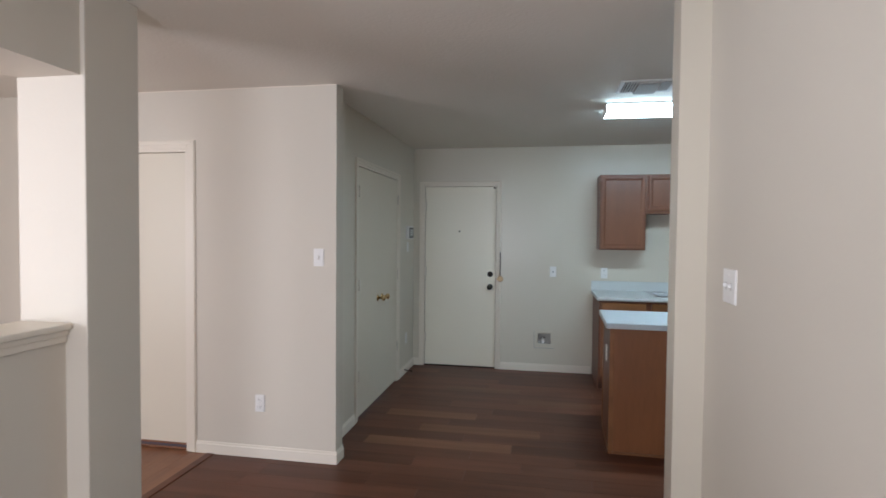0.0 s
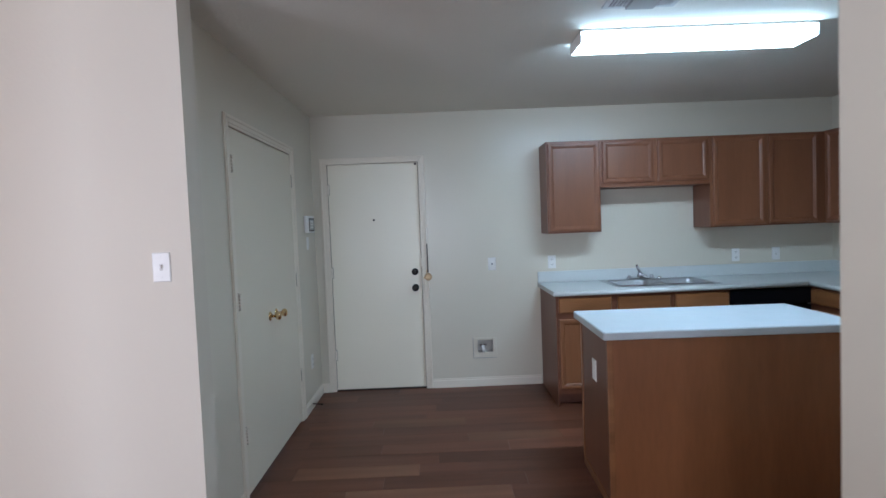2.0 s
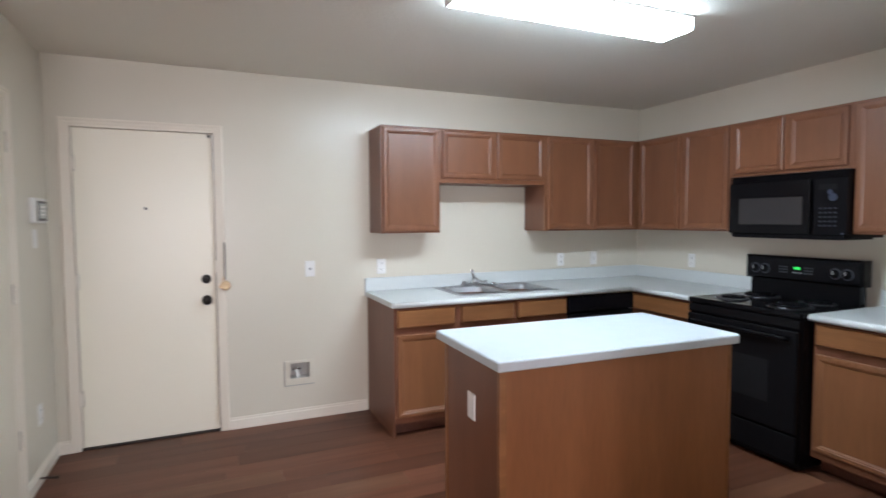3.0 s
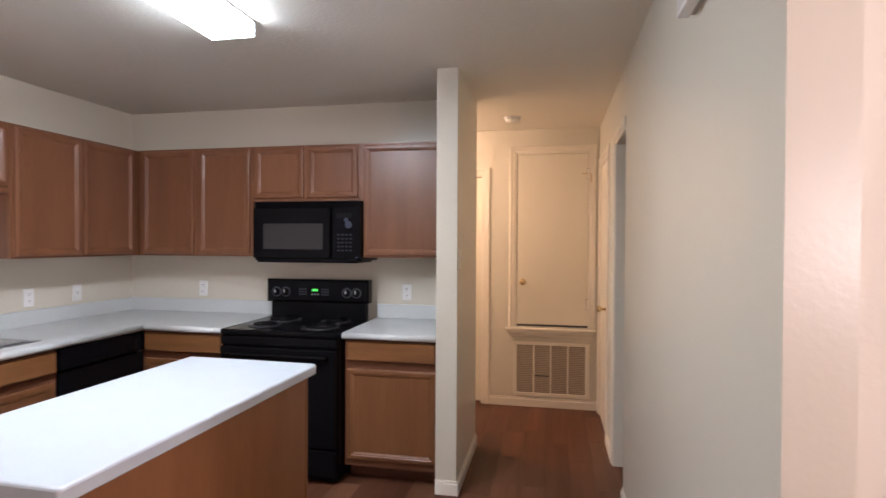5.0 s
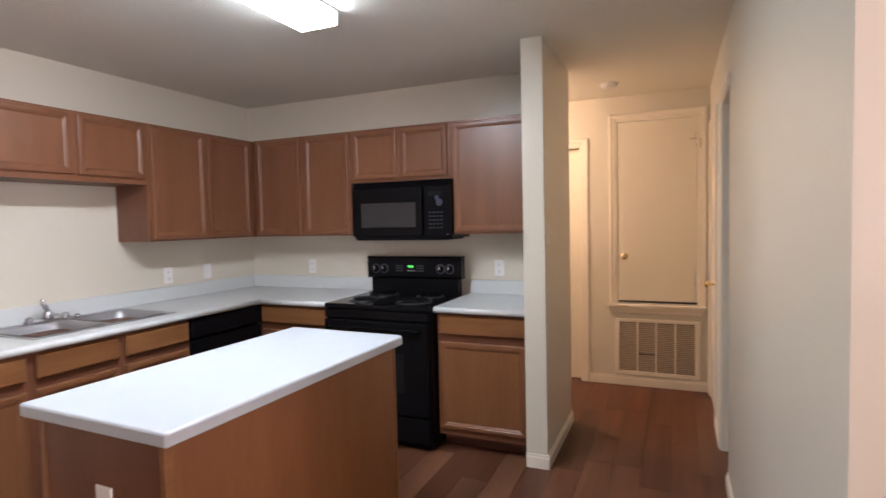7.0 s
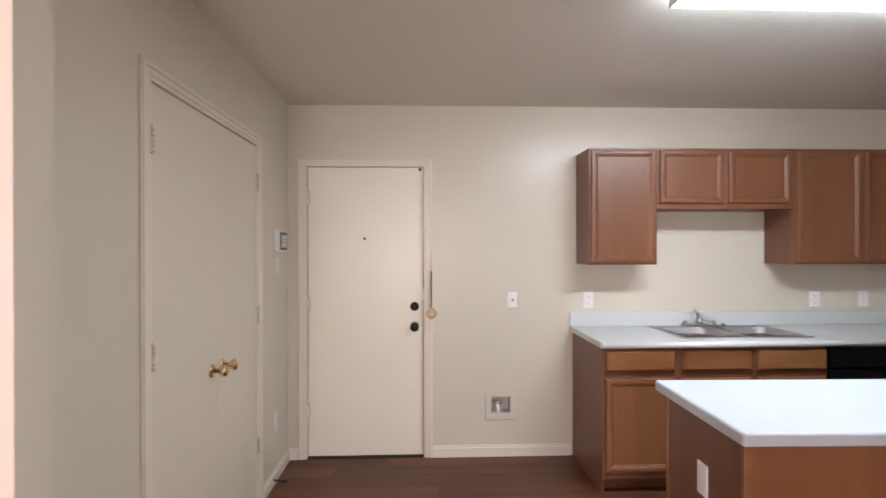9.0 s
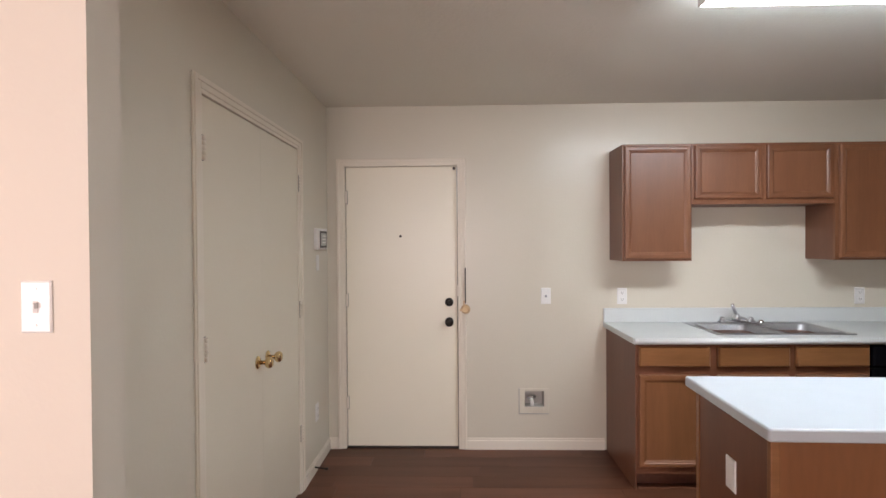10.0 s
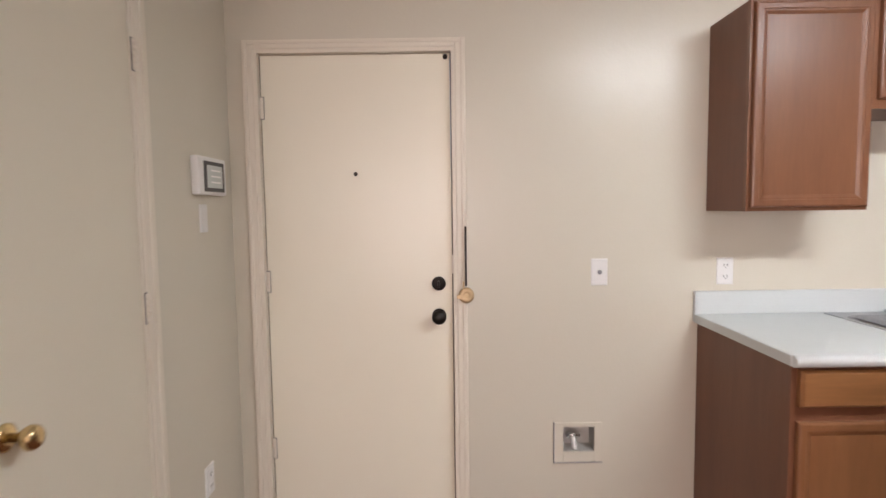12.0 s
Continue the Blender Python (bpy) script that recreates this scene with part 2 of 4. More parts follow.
def lathe(profile, centre, axis, sides=24, bm=None):
    """Turns (radius, height) pairs round an axis through centre."""
    bm = bm or bmesh.new()
    ax = Vector(axis).normalized()
    p = ax.orthogonal().normalized()
    q = ax.cross(p)
    rings = []
    for r, h in profile:
        ring = []
        for i in range(sides):
            a = 2 * math.pi * i / sides
            ring.append(bm.verts.new(Vector(centre) + ax * h + (p * math.cos(a) + q * math.sin(a)) * max(r, 1e-4)))
        rings.append(ring)
    fs = []
    for r0, r1 in zip(rings, rings[1:]):
        for i in range(sides):
            j = (i + 1) % sides
            fs.append(bm.faces.new((r0[i], r0[j], r1[j], r1[i])))
    fs.append(bm.faces.new(rings[0][::-1]))
    fs.append(bm.faces.new(rings[-1]))
    bmesh.ops.recalc_face_normals(bm, faces=fs)
    for f in fs[:-2]:
        f.smooth = True
    return bm


def tube(points, radius, sides=12, bm=None):
    """A round bar along points."""
    bm = bm or bmesh.new()
    pts = [Vector(p) for p in points]
    rings = []
    side = None
    for i, p in enumerate(pts):
        way = (pts[min(i + 1, len(pts) - 1)] - pts[max(i - 1, 0)]).normalized()
        side = way.orthogonal().normalized() if side is None else (side - way * side.dot(way)).normalized()
        up = way.cross(side)
        rings.append([bm.verts.new(p + (side * math.cos(2 * math.pi * k / sides) + up * math.sin(2 * math.pi * k / sides)) * radius) for k in range(sides)])
    fs = []
    for r0, r1 in zip(rings, rings[1:]):
        for k in range(sides):
            j = (k + 1) % sides
            f = bm.faces.new((r0[k], r0[j], r1[j], r1[k]))
            f.smooth = True
            fs.append(f)
    fs.append(bm.faces.new(rings[0][::-1]))
    fs.append(bm.faces.new(rings[-1]))
    bmesh.ops.recalc_face_normals(bm, faces=fs)
    return bm


def terraced(u0, u1, z0, z1, d0, steps, to):
    """A panel on a wall made of nested rectangles: steps are (inset, depth) from the rim to the middle; d0 is its back."""
    bm = bmesh.new()
    loops = []
    for inset, d in [(0, d0)] + list(steps):
        loops.append([bm.verts.new(to(u, d, z)) for u, z in ((u0 + inset, z0 + inset), (u1 - inset, z0 + inset), (u1 - inset, z1 - inset), (u0 + inset, z1 - inset))])
    for l0, l1 in zip(loops, loops[1:]):
        for i in range(4):
            j = (i + 1) % 4
            bm.faces.new((l0[i], l0[j], l1[j], l1[i]))
    bm.faces.new(loops[-1])
    bm.faces.new(loops[0][::-1])
    bmesh.ops.recalc_face_normals(bm, faces=bm.faces[:])
    return bm


def link(name, bm, mat):
    me = bpy.data.meshes.new(name)
    bm.to_mesh(me)
    bm.free()
    me.materials.append(mat)
    return new(name, me)


def solid(name, bm, mat, label="", category="", group="", kind=""):
    """A thing that is one mesh."""
    return tagged(link(name, bm, mat), label, category, group, kind)


def thing(name, at, label, category, group="", kind=""):
    """An Empty at the base of a thing of several parts."""
    ob = new(name)
    ob.location = at
    ob.empty_display_size = 0.1
    origin[ob] = Vector(at)
    return tagged(ob, label, category, group, kind)


def part(name, bm, mat, parent, label=""):
    """One mesh under a thing or under a part of it."""
    o = origin.setdefault(parent, Vector((0, 0, 0)))
    bmesh.ops.translate(bm, vec=-o, verts=bm.verts[:])
    ob = link(name, bm, mat)
    ob.parent = parent
    origin[ob] = o
    return tagged(ob, label)


# ---- structure ----
T = 0.12
solid("ceiling", blocks([((FAR_W - T, SOUTH - T, CEIL), (5.2, B + T + 0.1, CEIL + 0.1))]), CEILING, "textured off-white painted ceiling", "ceiling", kind="structure")
floor = solid("floor", block((FAR_W - T, SOUTH - T, -0.12), (5.2, B + 0.3, -0.004)), SUBFLOOR, "dark walnut plank floor with orange boards beyond a strip", "floor", kind="structure")
origin[floor] = Vector((0, 0, 0))

# north wall with the entrance
DX0, DX1, DZ = -1.555, -0.712, 2.052
solid("wall_north", sheet(wall(W - T, E + 0.11, [(DX0, 0, DX1, DZ), (-0.257, 0.305, -0.117, 0.42)]), B, B + T, along_x), WALL, "beige painted north wall round the entrance door", "wall", kind="structure")
# closet wall with the double doors, closet block
CY0, CY1, CZ = 5.505, 6.726, 2.058
solid("wall_closet", sheet(wall(FRONT + T, B, [(CY0, 0, CY1, CZ)]), W - T, W, along_y), WALL, "beige painted wall with the closet doors", "wall", kind="structure")
LX0, LX1, LZ = -3.37, -2.597, 2.065
STUB_W = -1.534
solid("wall_front", sheet(wall(FAR_W - T, STUB_W, [(LX0, 0, LX1, LZ)]), FRONT, FRONT + T, along_x), SATIN, "beige painted wall ending in a short return", "wall", kind="structure")
solid("wall_closet_back", block((-2.6, FRONT + T, 0), (-2.5, B, CEIL)), WALL, "plain wall inside the closet", "wall", kind="structure")
# kitchen east wall, its end wall beside the hall
solid("wall_east", block((E, 4.80, 0), (E + 0.11, B, CEIL)), WALL, "beige painted wall behind the range", "wall", kind="structure")
solid("wall_end", block((2.278, HALL_N, 0), (E + 0.11, 4.80, CEIL), bevel=0.004), WALL, "short beige wall end between kitchen and hall", "wall", kind="structure")
# hall
OX0, OX1, OZ = 2.40, 2.905, 2.115
PX0, PX1 = 3.34, 3.98
solid("wall_hall_south", sheet(wall(0.28, HALL_E, [(OX0, 0, OX1, OZ), (PX0, 0, PX1, OZ)]), HALL_S - T, HALL_S, along_x), WALL, "beige painted hall wall with two doorways", "wall", kind="structure")
HDY0, HDY1, HDZ0, HDZ1 = 3.815, 4.466, 0.712, 2.258
KY0, KY1 = 4.752, 5.52
solid("wall_hall_east", sheet(wall(HALL_S - T, B, [(HDY0, HDZ0, HDY1, HDZ1), (KY0, 0, KY1, 2.07)]), HALL_E, HALL_E + T, along_y), WALL, "beige painted end wall of the hall", "wall", kind="structure")
solid("wall_corridor", block((E + 0.11, 6.4, 0), (HALL_E, 6.5, CEIL)), WALL, "plain wall closing the side corridor", "wall", kind="structure")
solid("wall_bath", sheet([(1.9, 2.1, 3.2, 2.2), (1.9, 2.2, 2.0, HALL_S - 0.1), (3.1, 2.2, 3.2, HALL_S - 0.1)], 0, CEIL, lambda a, d, b: (a, b, d)), WALL, "plain walls of the room off the hall", "wall", kind="structure")
solid("wall_service", blocks([((HALL_E + 0.7, 3.6, 0), (HALL_E + 0.8, 5.8, CEIL))]), WALL, "plain wall behind the service closet", "wall", kind="structure")
# dining room
solid("wall_dining", block((RIGHT, SOUTH, 0), (RIGHT + T, HALL_S - T, CEIL)), SATIN, "beige painted dining wall with a switch", "wall", kind="structure")
solid("wall_south", sheet(wall(FAR_W - T, RIGHT + T, [(w[0], w[2], w[1], w[3]) for w in (WIN, WIN2)]), SOUTH - T, SOUTH, along_x), SATIN, "plain south wall with two windows", "wall", kind="structure")
solid("wall_west", sheet(wall(SOUTH, FRONT, [(WIN3[0], WIN3[2], WIN3[1], WIN3[3])]), FAR_W - T, FAR_W, along_y), SATIN, "plain west wall of the living room with a window", "wall", kind="structure")
for name, w, to, d in (("window_1", WIN, along_x, SOUTH), ("window_2", WIN2, along_x, SOUTH), ("window_3", WIN3, along_y, FAR_W)):
    pane = solid(name, sheet([(w[0], w[2], w[1], w[3])], d - 0.08, d - 0.074, to), GLASS, "clear window glass", "window", kind="structure")
    pane.visible_shadow = False
# column, header and half wall between dining and living room
solid("column", block((-2.235, 3.185, 0), (-1.932, 3.462, CEIL), bevel=0.004), SATIN, "square beige painted column beside a half wall", "column", kind="structure")
solid("wall_header", block((-2.235, SOUTH, 2.10), (-1.95, 3.185, CEIL)), SATIN, "beige painted header over the pass-through", "wall", kind="structure")
solid("wall_half", block((-2.19, SOUTH, 0), (-2.03, 3.185, 1.10)), SATIN, "beige painted half wall", "wall", kind="structure")
cap = thing("ledge", (-2.11, 1.0, 1.10), "white painted wooden ledge cap on a half wall", "ledge", kind="structure")
part("board", block((-2.225, SOUTH, 1.135), (-1.995, 3.183, 1.16), bevel=0.006), TRIM, cap)
part("moulding", blocks([((-2.212, SOUTH, 1.112), (-2.008, 3.182, 1.134)), ((-2.202, SOUTH, 1.085), (-2.018, 3.182, 1.112))], bevel=0.005), TRIM, cap)


def baseboards(name, runs):
    """runs: (x0, y0, x1, y1, nx, ny): foot line and the way that the board faces."""
    bm = bmesh.new()
    for x0, y0, x1, y1, nx, ny in runs:
        for t, h in ((0.013, 0.066), (0.007, 0.083)):
            a = (min(x0, x1, x0 + nx * t), min(y0, y1, y0 + ny * t), 0.0)
            b = (max(x0, x1, x0 + nx * t), max(y0, y1, y0 + ny * t), h)
            box(bm, a, b, bevel=0.003)
    return solid(name, bm, BASE_TRIM, "cream painted wooden baseboard", "baseboard", kind="structure")


baseboards("baseboard_north", [(-0.667, B, 0.31, B, 0, -1), (W, B, -1.60, B, 0, -1)])
baseboards("baseboard_closet", [(W, FRONT + T, W, CY0 - 0.065, 1, 0), (W, CY1 + 0.065, W, B, 1, 0), (W, FRONT + T, STUB_W, FRONT + T, 0, 1)])
baseboards("baseboard_front", [(LX1 + 0.062, FRONT, STUB_W + 0.013, FRONT, 0, -1), (STUB_W, FRONT, STUB_W, FRONT + T, 1, 0), (FAR_W, FRONT, LX0 - 0.06, FRONT, 0, -1)])
baseboards("baseboard_hall", [(2.278, HALL_N - 0.013, 2.278, 4.80, -1, 0), (2.278, HALL_N, E + 0.11, HALL_N, 0, -1), (HALL_E, HALL_S, HALL_E, KY0 - 0.065, -1, 0), (0.28, HALL_S, OX0, HALL_S, 0, 1), (OX1 + 0.065, HALL_S, PX0 - 0.065, HALL_S, 0, 1), (E + 0.11, HALL_N, E + 0.11, 6.4, 1, 0)])
baseboards("baseboard_dining", [(RIGHT, SOUTH, RIGHT, HALL_S - T, -1, 0), (0.28, HALL_S - T - 0.013, 0.28, HALL_S + 0.013, -1, 0), (0.28, HALL_S - T, RIGHT, HALL_S - T, 0, -1)])
# thin caulk bead of lighter paint along the front wall's top
solid("trim_ceiling_line", block((LX0, FRONT - 0.004, CEIL - 0.008), (STUB_W, FRONT, CEIL - 0.001)), TRIM, "thin cream paint line under the ceiling", "trim", kind="structure")


def casing(name, u0, u1, z0, z1, to, width=0.065, depth=0.018, head=1.0):
    """Moulded casing round an opening (u0..u1, z0..z1), and the jamb lining within the wall."""
    bm = bmesh.new()
    for inset, w, d in ((0.0, width, depth * 0.5), (width * 0.50, width * 0.40, depth * 0.8)):
        box(bm, (u0 - inset - w, 0, z0), (u0 - inset, d, z1 + (inset + w) * head), to, 0.004)
        box(bm, (u1 + inset, 0, z0), (u1 + inset + w, d, z1 + (inset + w) * head), to, 0.004)
        box(bm, (u0 - inset, 0, z1 + inset * head), (u1 + inset, d, z1 + (inset + w) * head), to, 0.004)
    for a, b in (((u0 - 0.002, -0.118, z0), (u0 + 0.016, 0.004, z1)), ((u1 - 0.016, -0.118, z0), (u1 + 0.002, 0.004, z1)), ((u0 + 0.016, -0.118, z1 - 0.016), (u1 - 0.016, 0.004, z1 + 0.002))):
        box(bm, a, b, to, 0.002)
    return solid(name, bm, TRIM, "cream painted moulded door casing", "trim", kind="structure")


def hinge(parent, u, z, to, d=0.0, mat=None, a=0.024, b=0.016):
    """A butt hinge: two leaves, the knuckle and a dark plate as shadow outline."""
    mat = mat or BASE_TRIM
    h = part("hinge", blocks([((u - a, d, z - 0.045), (u + b, d + 0.004, z + 0.045))], to, 0.0015), mat, parent, "painted butt hinge")
    # dark backing plate, painted as the shadow line round the leaf
    part("seam", block((u - a - 0.002, d - 0.001, z - 0.0475), (u + b + 0.002, d + 0.002, z + 0.0475), to), SLOT, h, "dark outline painted as the leaf's shadow")
    bm = bmesh.new()
    for k in range(5):
        lo, hi = Vector(to(u - 0.004, d + 0.009, z - 0.045 + k * 0.018)), Vector(to(u - 0.004, d + 0.009, z - 0.0285 + k * 0.018))
        lathe([(0.007, 0), (0.007, (hi - lo).length)], lo, hi - lo, 10, bm)
    part("knuckle", bm, mat, h)


def knob(parent, at, way, mat, r=0.027, label="", neck=0.035):
    """A round door knob with its rose."""
    k = part("knob", lathe([(0.010, 0.0), (0.010, neck), (r * 0.75, neck + 0.006), (r, neck + 0.018), (r * 0.96, neck + 0.028), (r * 0.7, neck + 0.036), (0.004, neck + 0.038)], at, way), mat, parent, label)
    part("rose", lathe([(r * 1.12, 0), (r * 1.12, 0.004), (r * 0.8, 0.009), (0.012, 0.011)], at, way), mat, k)
    return k


# entrance door
SD = -0.027
casing("trim_entrance", DX0, DX1, 0, DZ, north, 0.044, 0.018, 0.85)
door = thing("door_1", (-1.13, B, 0), "closed cream painted flush entrance door with dark locks", "door", kind="structure")
part("slab", block((-1.535, SD - 0.042, 0.011), (-0.733, SD, 2.034), north, 0.003), ENTRY, door)
for z in (1.816, 1.073, 0.327):
    hinge(door, -1.54, z, north, SD)
for z, lab in ((1.056, "dark bronze deadbolt"), (0.915, "dark bronze knob")):
    c = north(-0.792, SD, z)
    b = part("lock_rose" if z > 1 else "knob", lathe([(0.031, 0), (0.031, 0.006), (0.029, 0.014), (0.024, 0.018), (0.004, 0.019)] if z > 1 else [(0.031, 0), (0.031, 0.006), (0.013, 0.010), (0.013, 0.030), (0.027, 0.036), (0.031, 0.050), (0.027, 0.062), (0.004, 0.066)], c, (0, -1, 0)), BRONZE, door, lab)
    if z > 1:
        part("thumb_turn", block((-0.797, SD + 0.019, z - 0.014), (-0.787, SD + 0.034, z + 0.014), north, 0.003), BRONZE, b)
part("peephole", lathe([(0.009, 0), (0.009, 0.003), (0.006, 0.005), (0.002, 0.004)], north(-1.141, SD, 1.533), (0, -1, 0), 16), BRONZE, door)
part("corner_bumper", lathe([(0.010, 0), (0.010, 0.012), (0.006, 0.016)], north(-0.752, SD, 2.018), (0, -1, 0), 16), BRONZE, door)
# brown strips paint the shaded gap between slab and jamb
part("seal", blocks([((-1.541, SD - 0.03, 0.014), (-1.536, SD - 0.008, 2.04)), ((-0.732, SD - 0.03, 0.014), (-0.7215, SD - 0.006, 2.04)), ((-1.541, SD - 0.03, 2.035), (-0.722, SD - 0.012, 2.041))], north), SEAM, door, "brown strips painted as the dark gap round the door")
part("strike_plate", blocks([((-0.722, SD - 0.010, 0.88), (-0.716, SD + 0.006, 0.97)), ((-0.735, SD, 1.10), (-0.727, SD + 0.006, 1.18))], north, 0.001), IVORY, door, "painted strike plate")
solid("door_sill", block((DX0 + 0.016, -0.06, 0.0), (DX1 - 0.016, -0.005, 0.009), north, 0.003), SUBFLOOR, "dark brown threshold under the entrance door", "threshold", kind="structure")
guard = thing("door_guard", north(-0.69, 0, 1.0), "brass swing bar guard on the entrance casing", "door guard")
part("bar", block((-0.680, 0.019, 1.05), (-0.671, 0.033, 1.305), north, 0.003), BRONZE, guard, "dark metal bar")
part("tag", lathe([(0.033, 0), (0.034, 0.004), (0.030, 0.010), (0.012, 0.013), (0.010, 0.006)], north(-0.674, 0.019, 1.01), (0, -1, 0)), TAN, guard, "round tarnished brass plate")
part("hook", blocks([((-0.715, 0.019, 0.995), (-0.69, 0.030, 1.012)), ((-0.69, 0.019, 1.02), (-0.682, 0.030, 1.07))], north, 0.002), TAN, guard)


def west(u, d, z):
    """u is the world's y along the closet wall, d out of it."""
    return (W + d, u, z)


# closet double doors
casing("trim_closet", CY0, CY1, 0, CZ, west, 0.062, 0.018, 0.74)
for k, (y0, y1, hy, ky) in enumerate(((CY0 + 0.018, 6.1173, CY0 + 0.012, 6.052), (6.1178, CY1 - 0.018, CY1 - 0.004, 6.182))):
    leaf = thing("door_2" if k == 0 else "door_3", west((y0 + y1) / 2, 0, 0), "closed cream painted flush closet door leaf with brass knob", "door", "closet double doors", "structure")
    part("slab", block((y0, -0.036, 0.022), (y1, -0.001, CZ - 0.022), west, 0.0008), DOOR, leaf)
    for z in (1.84, 1.095, 0.36):
        hinge(leaf, hy, z, west, 0.0042, None, 0.012 - 0.004 * k, 0.004 + 0.004 * k)
    knob(leaf, west(ky, 0, 0.929), (1, 0, 0), BRASS, 0.027, "polished brass knob")
# strip set into the head gap to paint its shade
solid("closet_gap_shade", block((CY0 + 0.02, -0.036, CZ - 0.0215), (CY1 - 0.02, -0.016, CZ - 0.0165), west), SEAM, "brown strip painted as the shade in the gap above the closet doors", "trim", kind="structure")


def front(u, d, z):
    return (u, FRONT - d, z)


def hall_south(u, d, z):
    return (u, HALL_S + d, z)


def hall_east(u, d, z):
    return (HALL_E - d, u, z)


def hall_north(u, d, z):
    return (u, HALL_N - d, z)


def dining(u, d, z):
    return (RIGHT - d, u, z)


# living room door in the front wall
casing("trim_living", LX0, LX1, 0, LZ, front, 0.062, 0.018)
d4 = thing("door_4", front((LX0 + LX1) / 2, 0, 0), "closed cream painted flush door over an orange-filled gap", "door", kind="structure")
part("slab", block((LX0 + 0.018, -0.06, 0.045), (LX1 - 0.018, -0.022, LZ - 0.018), front, 0.003), DOOR, d4)
# added orange strips stand in for the orange-dark gap below the slab
part("bottom_strip", blocks([((LX0 + 0.018, -0.055, 0.028), (LX1 - 0.018, -0.026, 0.044)), ((LX0 + 0.018, -0.06, 0.002), (LX1 - 0.018, -0.012, 0.016))], front, 0.003), BOARD, d4, "orange strips standing in for the gap under the door")
knob(d4, front(LX0 + 0.09, -0.022, 0.93), (0, -1, 0), BRASS)

# hall doors
bm = bmesh.new()
for inset, w, d in ((0.0, 0.06, 0.008), (0.03, 0.024, 0.013)):
    box(bm, (OX1 + inset, 0, 0), (OX1 + inset + w, d, OZ + inset + w), hall_south, 0.003)
    box(bm, (OX0, 0, OZ + inset), (OX1 + inset, d, OZ + inset + w), hall_south, 0.003)
box(bm, (OX1 - 0.014, -0.12, 0), (OX1 + 0.002, 0.002, OZ), hall_south, 0.002)
box(bm, (OX0, -0.12, OZ - 0.014), (OX1 - 0.014, 0.002, OZ + 0.002), hall_south, 0.002)
solid("trim_hall_doorway", bm, TRIM, "cream painted casing on an open doorway", "trim", kind="structure")
casing("trim_hall_side", PX0, PX1, 0, OZ, hall_south)
d5 = thing("door_5", hall_south((PX0 + PX1) / 2, 0, 0), "closed cream painted hall door with brass knob", "door", kind="structure")
part("slab", block((PX0 + 0.018, -0.04, 0.012), (PX1 - 0.018, -0.004, OZ - 0.018), hall_south, 0.003), DOOR, d5)
knob(d5, hall_south(PX0 + 0.085, -0.004, 0.965), (0, 1, 0), BRASS, 0.025)
casing("trim_corridor", KY0, KY1, 0, 2.07, hall_east)
d6 = thing("door_6", hall_east((KY0 + KY1) / 2, 0, 0), "cream painted door in the lit side corridor", "door", kind="structure")
part("slab", block((KY0 + 0.018, -0.075, 0.012), (KY1 - 0.018, -0.04, 2.05), hall_east, 0.003), DOOR, d6)
knob(d6, hall_east(KY1 - 0.09, -0.04, 0.95), (-1, 0, 0), BRASS)

casing("trim_service", HDY0, HDY1, HDZ0 - 0.008, HDZ1, hall_east, 0.054, 0.02)
d7 = thing("door_7", hall_east(4.15, 0, HDZ0), "closed cream painted service closet door above a return grille", "door", kind="structure")
part("slab", block((HDY0 + 0.018, -0.036, HDZ0 + 0.022), (HDY1 - 0.018, -0.002, HDZ1 - 0.018), hall_east, 0.003), DOOR, d7)
knob(d7, hall_east(4.395, -0.002, 1.11), (-1, 0, 0), BRASS, 0.026, "brass knob")
for z in (2.06, 0.92):
    hinge(d7, HDY0 + 0.016, z, hall_east, -0.002)
part("latch", blocks([((HDY0 - 0.02, 0.0, 2.058), (HDY0 + 0.075, 0.008, 2.068)), ((HDY0 - 0.010, 0.016, 1.985), (HDY0 + 0.001, 0.022, 2.058))], hall_east, 0.002), TAN, d7, "small metal hook latch")
# near-black strip paints the shade in the gap under the slab
part("dark_gap", block((HDY0 + 0.018, -0.034, HDZ0 + 0.004), (HDY1 - 0.018, -0.01, HDZ0 + 0.021), hall_east), SLOT, d7)
solid("window_sill_ledge", blocks([((3.765, 0, 0.682), (4.545, 0.045, 0.704)), ((3.785, 0, 0.655), (4.525, 0.028, 0.682)), ((3.80, 0, 0.628), (4.51, 0.016, 0.655))], hall_east, 0.004), TRIM, "cream painted moulded ledge under the service door", "ledge", kind="structure")

grille = thing("return_air_grille", hall_east(4.146, 0, 0.09), "cream metal return air grille with four louvred bays", "vent grille")
G0, G1, GZ0, GZ1 = 3.815, 4.478, 0.095, 0.576
part("frame", blocks([((G0, 0, GZ0), (G0 + 0.036, 0.014, GZ1)), ((G1 - 0.036, 0, GZ0), (G1, 0.014, GZ1)), ((G0 + 0.036, 0, GZ0), (G1 - 0.036, 0.014, GZ0 + 0.034)), ((G0 + 0.036, 0, GZ1 - 0.026), (G1 - 0.036, 0.014, GZ1))], hall_east, 0.003), TRIM, grille)
part("backing", block((G0 + 0.03, 0.0, GZ0 + 0.03), (G1 - 0.03, 0.002, GZ1 - 0.02), hall_east), FILTER, grille, "brown filter")
bay = (G1 - G0 - 0.072) / 4
for k in range(1, 4):
    u = G0 + 0.036 + bay * k
    part("mullion", block((u - 0.007, 0.002, GZ0 + 0.034), (u + 0.007, 0.012, GZ1 - 0.026), hall_east, 0.002), TRIM, grille)
for k in range(26):
    z = GZ0 + 0.042 + k * 0.0158
    part("louvre", block((G0 + 0.036, 0.003, z), (G1 - 0.036, 0.008, z + 0.0095), hall_east), LOUVRE, grille)
